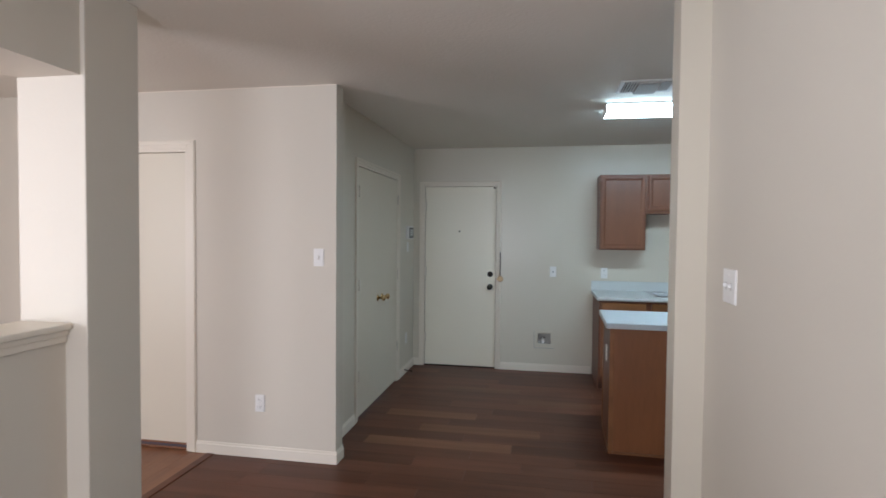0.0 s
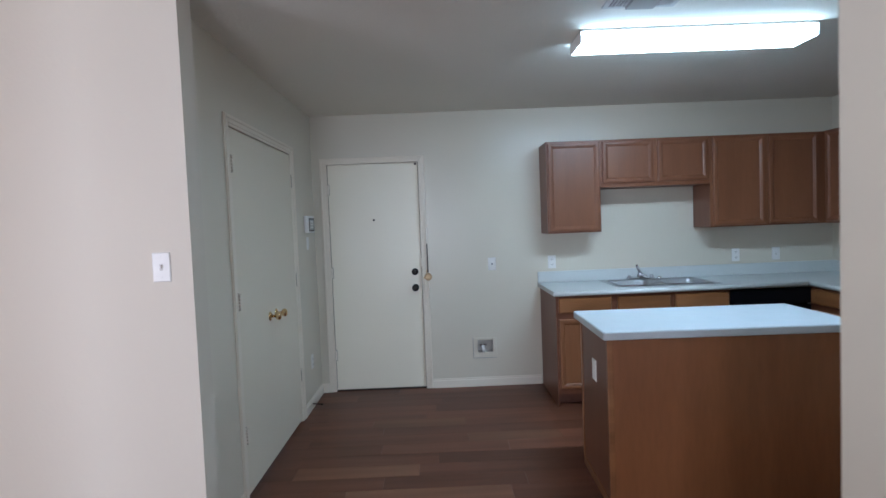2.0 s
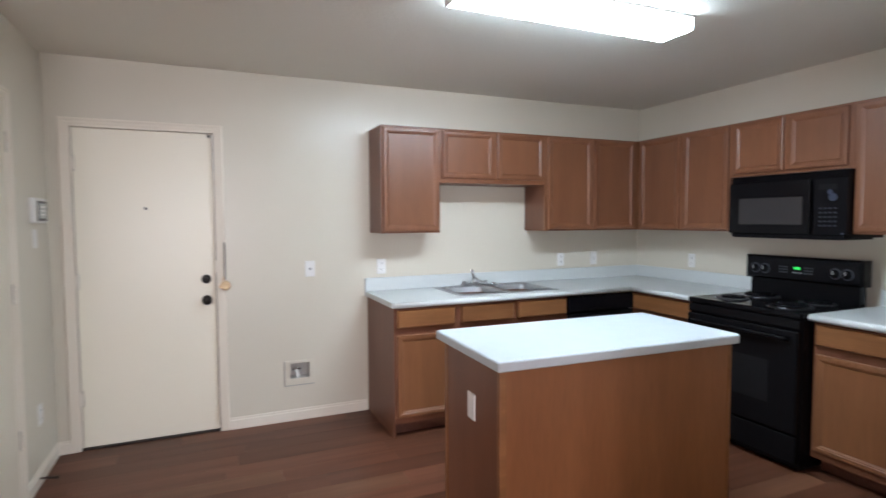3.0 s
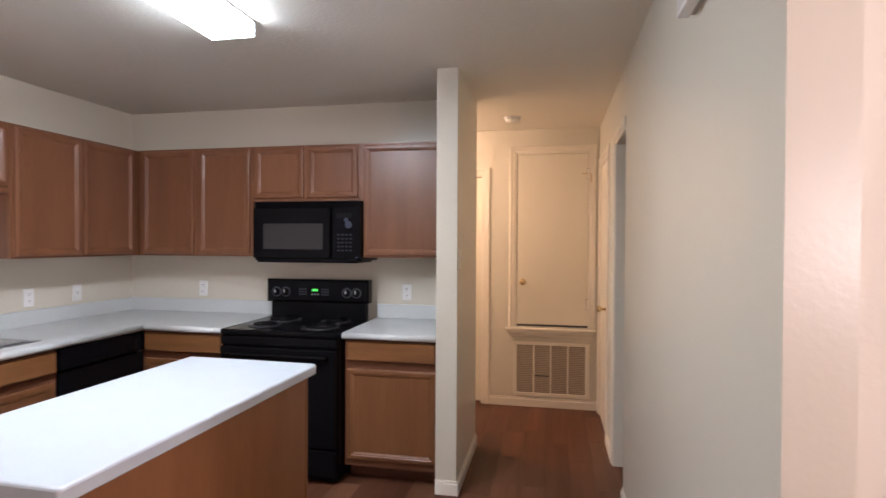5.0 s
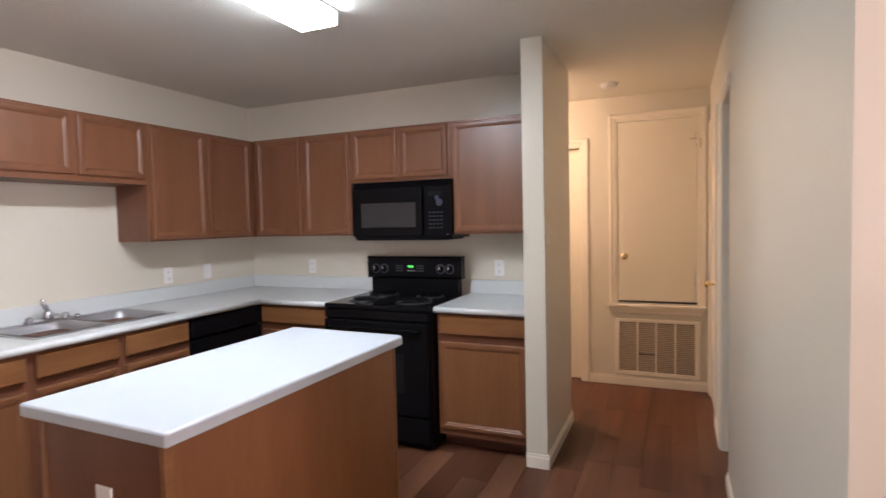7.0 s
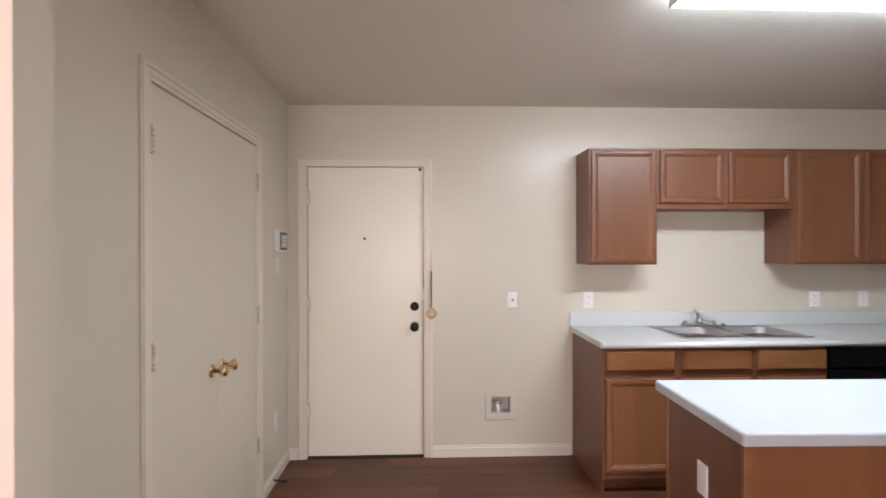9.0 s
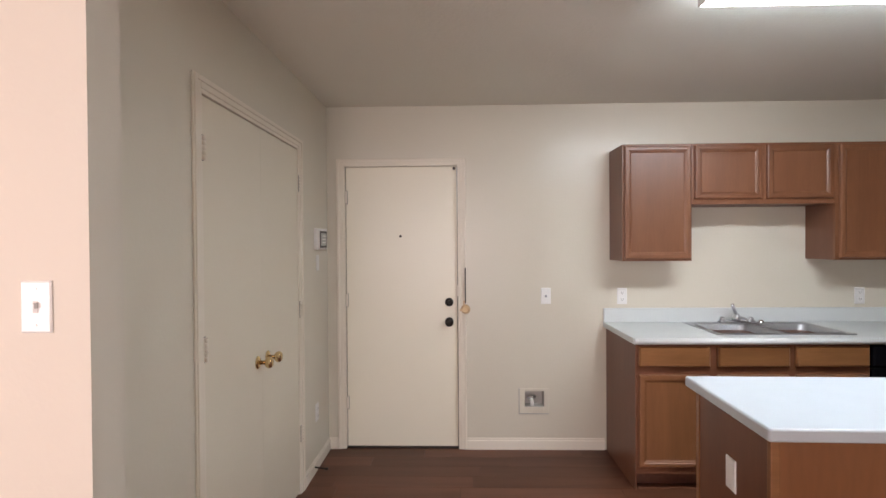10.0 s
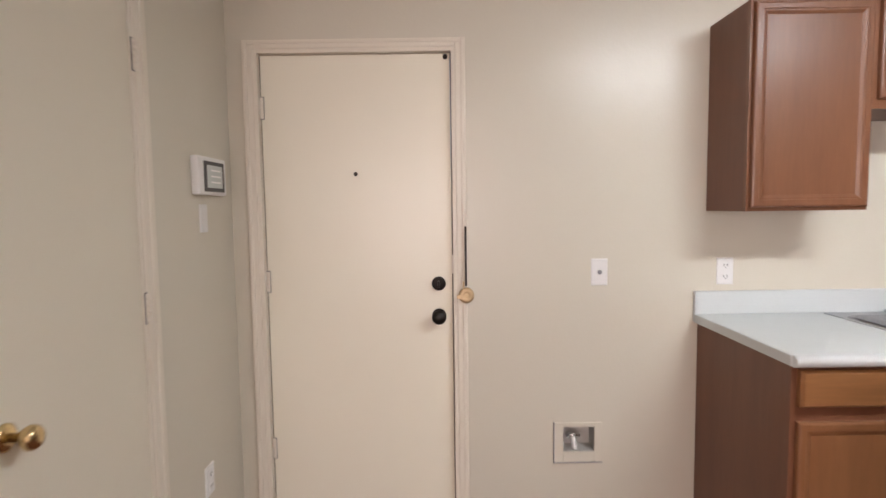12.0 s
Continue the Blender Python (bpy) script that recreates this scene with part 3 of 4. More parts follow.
# dark block laid over the louvres of the second bay
part("torn_slot", block((G1 - 0.03 - 2 * bay, 0.0035, GZ0 + 0.178), (G1 - 0.045 - bay, 0.0085, GZ0 + 0.190), hall_east), SLOT, grille, "dark gap between louvres")


# ---- wall plates ----
def plate(name, u, z, to, w=0.07, h=0.115, style="outlet", mat=PLASTIC, label=""):
    """A cover plate with its sockets, toggle or jack."""
    ob = thing(name, to(u, 0, z), label or "white plastic wall plate", "outlet" if style == "outlet" else "switch" if style == "switch" else "wall plate")
    p = part("plate", terraced(u - w / 2, u + w / 2, z - h / 2, z + h / 2, 0.0, ((0.0, 0.003), (0.004, 0.006)), to), mat, ob)
    if style == "outlet":
        for dz in (0.024, -0.024):
            s = part("socket", block((u - 0.016, 0.006, z + dz - 0.014), (u + 0.016, 0.008, z + dz + 0.014), to, 0.003), mat, p)
            part("slot", blocks([((u - 0.008, 0.008, z + dz - 0.003), (u - 0.0055, 0.0086, z + dz + 0.008)), ((u + 0.0055, 0.008, z + dz - 0.003), (u + 0.008, 0.0086, z + dz + 0.008)), ((u - 0.002, 0.008, z + dz - 0.010), (u + 0.002, 0.0086, z + dz - 0.006))], to), SLOT, p)
    elif style == "switch":
        n = 2 if w > 0.1 else 1
        for k in range(n):
            c = u + (k - (n - 1) / 2) * 0.046
            part("collar", block((c - 0.006, 0.006, z - 0.013), (c + 0.006, 0.0075, z + 0.013), to, 0.001), VENT_GREY, p)
            part("toggle", block((c - 0.0045, 0.006, z - 0.003), (c + 0.0045, 0.017, z + 0.009), to, 0.002), PLASTIC, p)
    elif style == "jack":
        part("jack", lathe([(0.009, 0.0), (0.009, 0.006), (0.005, 0.010)], to(u, 0.006, z), Vector(to(u, 1, z)) - Vector(to(u, 0, z)), 16), MARK, p)
    for dz in ((h / 2 - 0.017, -h / 2 + 0.017) if style != "outlet" else (0,)):
        part("screw", lathe([(0.0035, 0), (0.003, 0.0012)], to(u, 0.006, z + dz), Vector(to(u, 1, z)) - Vector(to(u, 0, z)), 10), mat, p)
    return ob


plate("light_switch", -1.652, 1.349, front, style="switch", label="white toggle switch plate on the closet block")
plate("wall_outlet", -2.066, 0.368, front, label="white duplex outlet low on the wall")
plate("light_switch", 3.351, 1.347, dining, w=0.12, style="switch", label="white double toggle switch plate on the dining wall")
plate("wall_jack", -0.102, 1.10, north, style="jack", label="white jack plate beside the entrance")
plate("wall_outlet", 0.436, 1.097, north, label="white duplex outlet above the counter")
plate("wall_outlet", 2.088, 1.093, north, label="white duplex outlet above the counter")
plate("light_switch", 2.45, 1.093, north, style="switch", label="white switch plate above the counter")
plate("wall_outlet", 6.79, 1.095, east, label="white duplex outlet above the counter")
plate("wall_outlet", 5.161, 1.10, east, label="white duplex outlet beside the range")
plate("wall_outlet", 7.09, 0.370, west, label="cream outlet low on the closet wall")
plate("wall_plate", 7.14, 1.357, west, w=0.06, h=0.105, style="blank", label="cream blank plate under the keypad")
plate("light_switch", 2.36, 1.362, hall_north, style="switch", mat=IVORY, label="cream switch plate in the hall")

pad = thing("alarm_keypad", west(7.15, 0, 1.43), "white wall keypad with a grey screen", "keypad")
body = part("body", block((7.055, 0, 1.443), (7.30, 0.030, 1.585), west, 0.008), PLASTIC, pad)
part("bezel", block((7.098, 0.030, 1.456), (7.272, 0.033, 1.568), west, 0.003), SLOT, body, "dark bezel")
part("screen", block((7.118, 0.033, 1.470), (7.252, 0.0345, 1.554), west, 0.001), LCD, body, "pale grey screen")
part("text_lines", blocks([((7.15, 0.0345, 1.488 + k * 0.022), (7.235, 0.0349, 1.494 + k * 0.022)) for k in range(3)], west), PLASTIC, body)

stop = thing("door_stop", west(6.99, 0, 0.04), "dark spring door stop on the baseboard", "door stop")
part("spring", tube([west(6.99, 0.012, 0.045), west(6.985, 0.05, 0.043), west(6.98, 0.085, 0.040)], 0.0055), BRONZE, stop)
part("tip", lathe([(0.009, 0), (0.009, 0.012), (0.006, 0.016)], west(6.98, 0.083, 0.040), (1, 0, 0), 14), BRONZE, stop)

# washer valve box, sunk into the wall's face
vb = thing("valve_box", north(-0.19, 0, 0.26), "white recessed ice maker valve box on the wall", "valve box")
X0, X1, Z0, Z1 = -0.295, -0.085, 0.26, 0.438
part("flange", blocks([((X0, 0, Z0), (X0 + 0.04, 0.006, Z1)), ((X1 - 0.034, 0, Z0), (X1, 0.006, Z1)), ((X0 + 0.04, 0, Z0), (X1 - 0.034, 0.006, Z0 + 0.047)), ((X0 + 0.04, 0, Z1 - 0.020), (X1 - 0.034, 0.006, Z1))], north, 0.002), WALL, vb, "painted flange")
part("rim", blocks([((X0 - 0.003, 0, Z0 - 0.003), (X0, 0.009, Z1 + 0.003)), ((X0, 0, Z0 - 0.003), (X1, 0.009, Z0))], north), MARK, vb, "grey edge")
part("recess", blocks([((-0.257, -0.09, 0.305), (-0.117, -0.086, 0.42)), ((-0.257, -0.086, 0.305), (-0.2545, 0.0, 0.42)), ((-0.1195, -0.086, 0.305), (-0.117, 0.0, 0.42)), ((-0.2545, -0.086, 0.305), (-0.1195, 0.0, 0.3075)), ((-0.2545, -0.086, 0.4175), (-0.1195, 0.0, 0.42))], north), GREY_BOX, vb, "grey box inside")
part("valve", tube([north(-0.205, -0.086, 0.345), north(-0.205, -0.05, 0.348), north(-0.203, -0.03, 0.345), north(-0.20, -0.022, 0.325), north(-0.20, -0.022, 0.309)], 0.013), PLASTIC, vb, "white valve body")
part("valve_handle", tube([north(-0.235, -0.03, 0.362), north(-0.205, -0.028, 0.372), north(-0.175, -0.03, 0.366)], 0.008), CHROME, vb)

chime = thing("door_chime", hall_south(0.83, 0, 2.132), "white plastic door chime box high on the hall wall", "door chime")
part("back_box", block((0.738, 0, 2.126), (0.914, 0.016, 2.338), hall_south, 0.003), VENT_GREY, chime, "grey back box")
part("cover", block((0.734, 0.016, 2.120), (0.918, 0.050, 2.344), hall_south, 0.005), PLASTIC, chime)
part("sound_slots", blocks([((0.748 + k * 0.02, 0.050, 2.134), (0.755 + k * 0.02, 0.0508, 2.326)) for k in range(8)], hall_south), VENT_GREY, chime)

smoke = thing("smoke_detector", (3.60, 4.46, CEIL), "round white smoke detector on the hall ceiling", "smoke detector")
part("base", lathe([(0.068, 0), (0.068, 0.008), (0.062, 0.010)], (3.60, 4.46, CEIL), (0, 0, -1), 32), PLASTIC, smoke)
part("cover", lathe([(0.058, 0.010), (0.058, 0.024), (0.050, 0.034), (0.018, 0.037), (0.004, 0.037)], (3.60, 4.46, CEIL), (0, 0, -1), 32), PLASTIC, smoke)

# lamp in the side corridor
lamp = thing("corridor_lamp", (3.55, 5.55, CEIL), "warm glass dome ceiling lamp in the side corridor", "ceiling lamp")
part("pan", lathe([(0.14, 0), (0.14, 0.02), (0.13, 0.024)], (3.55, 5.55, CEIL), (0, 0, -1), 32), BRASS, lamp)
part("dome", lathe([(0.125, 0.024), (0.12, 0.06), (0.09, 0.095), (0.045, 0.112), (0.005, 0.116)], (3.55, 5.55, CEIL), (0, 0, -1), 32), WARM_GLASS, lamp, "glowing frosted glass")

# ---- ceiling fittings over the kitchen ----
FX0, FX1, FY0, FY1, FZ = 0.215, 1.478, 5.478, 5.694, 2.391
fix = thing("fluorescent_fixture", ((FX0 + FX1) / 2, (FY0 + FY1) / 2, CEIL), "white wraparound fluorescent ceiling light, switched on", "ceiling light")
part("housing", block((FX0, FY0 - 0.007, CEIL - 0.013), (FX1, FY1 + 0.007, CEIL - 0.0005), bevel=0.002), VENT_GREY, fix, "grey metal rim")

def extrusion(prof, x0, x1):
    bm = bmesh.new()
    rows = [[bm.verts.new((x, y, z)) for y, z in prof] for x in (x0, x1)]
    for i in range(len(prof)):
        j = (i + 1) % len(prof)
        bm.faces.new((rows[0][i], rows[0][j], rows[1][j], rows[1][i]))
    bm.faces.new(rows[0])
    bm.faces.new(rows[1][::-1])
    bmesh.ops.recalc_face_normals(bm, faces=bm.faces[:])
    return bm


part("diffuser", extrusion([(FY0 + 0.0045, CEIL - 0.014), (FY0 + 0.0045, FZ + 0.003), (FY0 + 0.012, FZ), (FY1 - 0.012, FZ), (FY1 - 0.0045, FZ + 0.003), (FY1 - 0.0045, CEIL - 0.014)], FX0 + 0.007, FX1 - 0.0085), DIFFUSER, fix, "glowing prismatic diffuser")
for y, w, lens in ((FY0, 1, LENS_SIDE), (FY1, -1, LENS_FAR)):
    part("lens_side", extrusion([(y, CEIL - 0.0135), (y, FZ + 0.012), (y + w * 0.004, FZ + 0.0035), (y + w * 0.004, CEIL - 0.0135)], FX0 + 0.007, FX1 - 0.0085), lens, fix, "dimmer ribbed lens side")
part("end_cap", block((FX0, FY0 - 0.001, FZ - 0.001), (FX0 + 0.0065, FY1 + 0.001, CEIL - 0.0135), bevel=0.002), PLASTIC, fix)
part("end_cap", block((FX1 - 0.008, FY0 - 0.001, FZ - 0.001), (FX1, FY1 + 0.001, CEIL - 0.0135), bevel=0.002), LENS_END, fix, "pale translucent end cap")

# vent frame and slats are white, greyed in colour for their shaded underside
vent = thing("ceiling_vent", (0.415, 5.04, CEIL), "white metal ceiling supply vent with side louvres, greyed by painted shade", "ceiling vent")
VX0, VX1, VY0, VY1 = 0.238, 0.578, 4.90, 5.19
part("backing", block((VX0 + 0.02, VY0 + 0.02, CEIL - 0.004), (VX1 - 0.02, VY1 - 0.02, CEIL - 0.0005)), SLOT, vent)
part("frame", blocks([((VX0, VY0, CEIL - 0.010), (VX1, VY0 + 0.022, CEIL - 0.0005)), ((VX0, VY1 - 0.022, CEIL - 0.010), (VX1, VY1, CEIL - 0.0005)), ((VX0, VY0 + 0.022, CEIL - 0.010), (VX0 + 0.026, VY1 - 0.022, CEIL - 0.0005)), ((VX1 - 0.026, VY0 + 0.022, CEIL - 0.010), (VX1, VY1 - 0.022, CEIL - 0.0005))], bevel=0.002), VENT_GREY, vent)
part("damper_panel", block((VX0 + 0.108, VY0 + 0.02, CEIL - 0.022), (VX1 - 0.100, VY1 - 0.012, CEIL - 0.004), bevel=0.003), DAMPER, vent, "blank centre panel")
for k in range(5):
    for x in (VX0 + 0.034 + k * 0.016, VX1 - 0.040 - k * 0.014):
        part("slat", block((x, VY0 + 0.03, CEIL - 0.014), (x + 0.005, VY1 - 0.03, CEIL - 0.004)), VENT_GREY, vent)


# ---- kitchen ----
def cabinet_door(parent, u0, u1, z0, z1, d, to, mat=None):
    """A frame-and-panel door: moulded frame with a flat panel set back in it."""
    mat = mat or OAK
    rail = part("door", terraced(u0, u1, z0, z1, d, ((0.0, d + 0.012), (0.003, d + 0.017), (0.008, d + 0.019), (0.026, d + 0.019), (0.029, d + 0.016), (0.034, d + 0.0155), (0.045, d + 0.009)), to), mat, parent)
    part("panel", block((u0 + 0.045, d + 0.0088, z0 + 0.045), (u1 - 0.045, d + 0.0098, z1 - 0.045), to), mat, rail)


def drawer_front(parent, u0, u1, z0, z1, d, to):
    part("drawer_front", terraced(u0, u1, z0, z1, d, ((0.0, d + 0.019), (0.008, d + 0.029)), to), OAK_H, parent, "golden oak drawer front")


def wall_unit(u0, u1, z0, z1, depth, to, doors, label, rail=0.014):
    c = thing("wall_cabinet", to((u0 + u1) / 2, 0, z0), label, "cabinet", "kitchen wall cabinets")
    # sides take the oak darkened for shade
    part("body", block((u0, 0.001, z0), (u1, depth - 0.02, z1), to, 0.0015), OAK_SHADED, c)
    part("face_frame", terraced(u0, u1, z0, z1, depth - 0.0199, ((0.0, depth),), to), OAK, c)
    for a, b in doors:
        cabinet_door(c, a, b, z0 + rail, z1 - 0.014, depth + 0.0005, to)
    return c


UZ0, UZ1, UD = 1.355, 2.118, 0.303
wall_unit(0.350, 0.797, UZ0, UZ1, UD, north, [(0.360, 0.789)], "reddish oak wall cabinet with one door")
wall_unit(0.799, 1.712, 1.722, UZ1, UD, north, [(0.815, 1.243), (1.275, 1.697)], "short reddish oak cabinet above the sink", 0.034)
wall_unit(1.714, E - 0.002, UZ0, UZ1, UD, north, [(1.737, 2.172), (2.203, 2.618)], "reddish oak corner wall cabinet with two doors")
EY = B - UD - 0.024
wall_unit(6.186, EY, UZ0, UZ1, UD, east, [(6.208, 6.605), (6.648, 7.062)], "reddish oak wall cabinet with two doors beside the corner")
wall_unit(5.396, 6.184, 1.738, UZ1, UD, east, [(5.418, 5.776), (5.806, 6.170)], "short reddish oak cabinet above the microwave", 0.02)
wall_unit(4.802, 5.394, UZ0, UZ1, UD, east, [(4.82, 5.374)], "reddish oak wall cabinet with one door beside the range")

CT = 0.915                # worktop height


def base_unit(u0, u1, depth, to, fronts, doors, label, toe=0.1):
    c = thing("base_cabinet", to((u0 + u1) / 2, 0, 0), label, "cabinet", "kitchen base cabinets")
    # body and face frame take the oak darkened for shade
    part("body", block((u0, 0.001, 0.10), (u1, depth - 0.02, CT - 0.04), to, 0.0015), OAK_SHADED, c)
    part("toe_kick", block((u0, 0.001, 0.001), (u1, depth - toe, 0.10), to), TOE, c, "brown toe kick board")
    part("face_frame", terraced(u0, u1, 0.10, CT - 0.04, depth - 0.0199, ((0.0, depth),), to), OAK_SHADED, c)
    for a, b in fronts:
        drawer_front(c, a, b, 0.742, 0.861, depth + 0.0005, to)
    for a, b in doors:
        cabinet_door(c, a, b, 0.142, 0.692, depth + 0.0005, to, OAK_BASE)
    return c


NBD = B - 6.79
sink_base = base_unit(0.331, 1.688, NBD, north, [(0.342, 0.755), (0.803, 1.216), (1.256, 1.672)], [(0.342, 0.755), (0.803, 1.216), (1.256, 1.672)], "reddish oak sink base cabinet with drawers and doors")
# end panel in the same shade-darkened oak
part("end_panel", block((0.3235, 0.001, 0.0), (0.3305, NBD + 0.001, CT - 0.04), north, 0.001), OAK_SHADED, sink_base, "oak veneer end panel, darkened as if in shade")
EBD = E - 2.33
base_unit(6.17, 6.80, EBD, east, [(6.20, 6.76)], [(6.20, 6.76)], "reddish oak corner base cabinet with one drawer")
base_unit(4.802, 5.374, EBD, east, [(4.806, 5.356)], [(4.806, 5.356)], "reddish oak base cabinet with drawer beside the range")

# dishwasher
dw = thing("dishwasher", north(2.0, 0, 0), "black built-in dishwasher under the counter", "dishwasher")
part("tub", block((1.692, 0.03, 0.10), (2.32, NBD - 0.03, CT - 0.045), north), BLACK_SOFT, dw)
part("door_panel", block((1.696, NBD - 0.03, 0.12), (2.322, NBD + 0.012, 0.735), north, 0.006), BLACK, dw, "glossy black door")
part("control_panel", block((1.696, NBD - 0.03, 0.745), (2.322, NBD + 0.022, CT - 0.047), north, 0.008), BLACK_SOFT, dw)
part("handle", block((1.87, NBD + 0.022, 0.752), (2.10, NBD + 0.034, 0.775), north, 0.005), BLACK, dw)
part("toe_kick", block((1.696, 0.05, 0.001), (2.322, NBD - 0.07, 0.10), north), BLACK_SOFT, dw)

# worktops
SX0, SX1, SY0, SY1 = 0.838, 1.665, 6.857, 7.382
top = thing("worktop", (1.6, 7.1, CT - 0.04), "light grey laminate worktop with rolled edge along two walls", "worktop")
NF = 6.755
part("surface", sheet([(0.309, NF, SX0 + 0.012, B - 0.002), (SX0 + 0.012, NF, SX1 - 0.012, SY0 + 0.012), (SX0 + 0.012, SY1 - 0.012, SX1 - 0.012, B - 0.002), (SX1 - 0.012, NF, E - 0.002, B - 0.002), (2.29, 6.172, E - 0.002, NF)], CT - 0.038, CT, lambda a, d, b: (a, b, d)), LAMINATE, top)
part("front_edge", tube([(0.307, NF, CT - 0.019), (2.29, NF, CT - 0.019)], 0.0195, 16), LAMINATE, top, "rolled front edge")
part("side_edge", tube([(2.29, 6.172, CT - 0.019), (2.29, NF, CT - 0.019)], 0.0195, 16), LAMINATE, top)
part("backsplash", blocks([((0.310, B - 0.022, CT), (E - 0.022, B - 0.002, CT + 0.098)), ((E - 0.022, 6.172, CT), (E - 0.002, B - 0.002, CT + 0.098))], bevel=0.003), LAMINATE, top)
part("end_cap", blocks([((0.302, NF + 0.004, CT - 0.036), (0.309, B - 0.002, CT - 0.001)), ((0.303, B - 0.022, CT), (0.310, B - 0.002, CT + 0.096))], bevel=0.001), LAMINATE, top)
top2 = thing("worktop", (2.6, 5.1, CT - 0.04), "light grey laminate worktop piece beside the range", "worktop")
part("surface", block((2.29, 4.802, CT - 0.038), (E - 0.002, 5.376, CT)), LAMINATE, top2)
part("front_edge", tube([(2.29, 4.802, CT - 0.019), (2.29, 5.376, CT - 0.019)], 0.0195, 16), LAMINATE, top2, "rolled front edge")
part("backsplash", block((E - 0.022, 4.802, CT), (E - 0.002, 5.376, CT + 0.098), bevel=0.003), LAMINATE, top2)


# sink
def bowl(x0, x1, y0, y1, depth):
    """A pressed bowl: rounded rectangles that shrink downwards."""
    bm = bmesh.new()
    rings = []
    for inset, z, r in ((-0.004, 0.0035, 0.05), (0.004, 0.0, 0.05), (0.010, -0.02, 0.055), (0.022, -depth + 0.03, 0.06), (0.05, -depth + 0.004, 0.05), (0.10, -depth, 0.03)):
        ring = []
        for cx, cy, a0 in ((x1 - inset - r, y1 - inset - r, 0), (x0 + inset + r, y1 - inset - r, 90), (x0 + inset + r, y0 + inset + r, 180), (x1 - inset - r, y0 + inset + r, 270)):
            for k in range(6):
                a = radians(a0 + k * 18)
                ring.append(bm.verts.new((cx + r * math.cos(a), cy + r * math.sin(a), CT + 0.004 + z)))
        rings.append(ring)
    n = len(rings[0])
    for a, b in zip(rings, rings[1:]):
        for i in range(n):
            f = bm.faces.new((a[i], b[i], b[(i + 1) % n], a[(i + 1) % n]))
            f.smooth = True
    bm.faces.new(rings[-1])
    return bm


sink = thing("sink", (1.25, 7.1, CT), "double bowl stainless steel sink set in the counter", "sink")
M = (SX0 + SX1) / 2
part("deck", blocks([((SX0, SY0, CT), (SX1, SY0 + 0.03, CT + 0.004)), ((SX0, SY1 - 0.085, CT), (SX1, SY1, CT + 0.004)), ((SX0, SY0 + 0.03, CT), (SX0 + 0.035, SY1 - 0.085, CT + 0.004)), ((SX1 - 0.035, SY0 + 0.03, CT), (SX1, SY1 - 0.085, CT + 0.004)), ((M - 0.02, SY0 + 0.03, CT), (M + 0.02, SY1 - 0.085, CT + 0.004))]), STEEL, sink)
for a, b in ((SX0 + 0.033, M - 0.018), (M + 0.018, SX1 - 0.033)):
    w = part("bowl", bowl(a, b, SY0 + 0.028, SY1 - 0.083, 0.17), DULL_STEEL, sink, "dull brushed bowl")
    part("drain", lathe([(0.042, 0), (0.040, 0.004), (0.012, 0.002)], ((a + b) / 2, 7.10, CT - 0.166), (0, 0, 1), 20), CHROME, w)
FXX, FYY = 1.195, SY1 - 0.045
tap = thing("faucet", (FXX, FYY, CT + 0.004), "chrome single lever kitchen faucet on the sink", "faucet")
part("base_plate", block((FXX - 0.12, FYY - 0.026, CT + 0.0045), (FXX + 0.12, FYY + 0.026, CT + 0.020), bevel=0.007), STEEL, tap)
part("body", lathe([(0.027, 0), (0.026, 0.022), (0.021, 0.040), (0.012, 0.048), (0.003, 0.050)], (FXX, FYY, CT + 0.018), (0, 0, 1)), STEEL, tap)
part("spout", tube([(FXX, FYY, CT + 0.034), (FXX, FYY - 0.05, CT + 0.044), (FXX, FYY - 0.11, CT + 0.046), (FXX, FYY - 0.155, CT + 0.040), (FXX, FYY - 0.17, CT + 0.028)], 0.009), STEEL, tap)
part("lever", tube([(FXX, FYY, CT + 0.058), (FXX - 0.02, FYY - 0.012, CT + 0.09), (FXX - 0.038, FYY - 0.022, CT + 0.124)], 0.0115), STEEL, tap)
for x in (FXX - 0.098, FXX + 0.098):
    part("mounting_cap", lathe([(0.020, 0), (0.019, 0.012), (0.014, 0.022), (0.004, 0.025)], (x, FYY, CT + 0.018), (0, 0, 1), 18), STEEL, tap)
part("lever_tip", lathe([(0.011, 0), (0.011, 0.014), (0.004, 0.018)], (FXX - 0.037, FYY - 0.0215, CT + 0.121), (-0.4, -0.2, 0.75), 14), CHROME, tap)
part("hole_cap", lathe([(0.022, 0), (0.021, 0.006), (0.012, 0.018), (0.004, 0.02)], (FXX + 0.165, FYY, CT + 0.0045), (0, 0, 1), 18), CHROME, tap)

# range
RY0, RY1, RX = 5.388, 6.156, 2.235
stove = thing("electric_range", (2.6, 5.77, 0), "black freestanding electric range with coil burners", "range")
part("body", block((RX + 0.02, RY0, 0.02), (2.885, RY1, 0.885), bevel=0.004), BLACK_SOFT, stove)
ctop = part("cooktop", block((RX - 0.005, RY0 - 0.002, 0.885), (2.80, RY1 + 0.002, 0.918), bevel=0.010), BLACK, stove, "glossy black cooktop")
odoor = part("oven_door", block((RX - 0.018, RY0 + 0.006, 0.225), (RX + 0.019, RY1 - 0.006, 0.815), bevel=0.010), BLACK, stove, "glossy black oven door")
part("window", block((RX - 0.021, RY0 + 0.17, 0.37), (RX - 0.018, RY1 - 0.17, 0.62), bevel=0.001), GLASS_DARK, odoor)
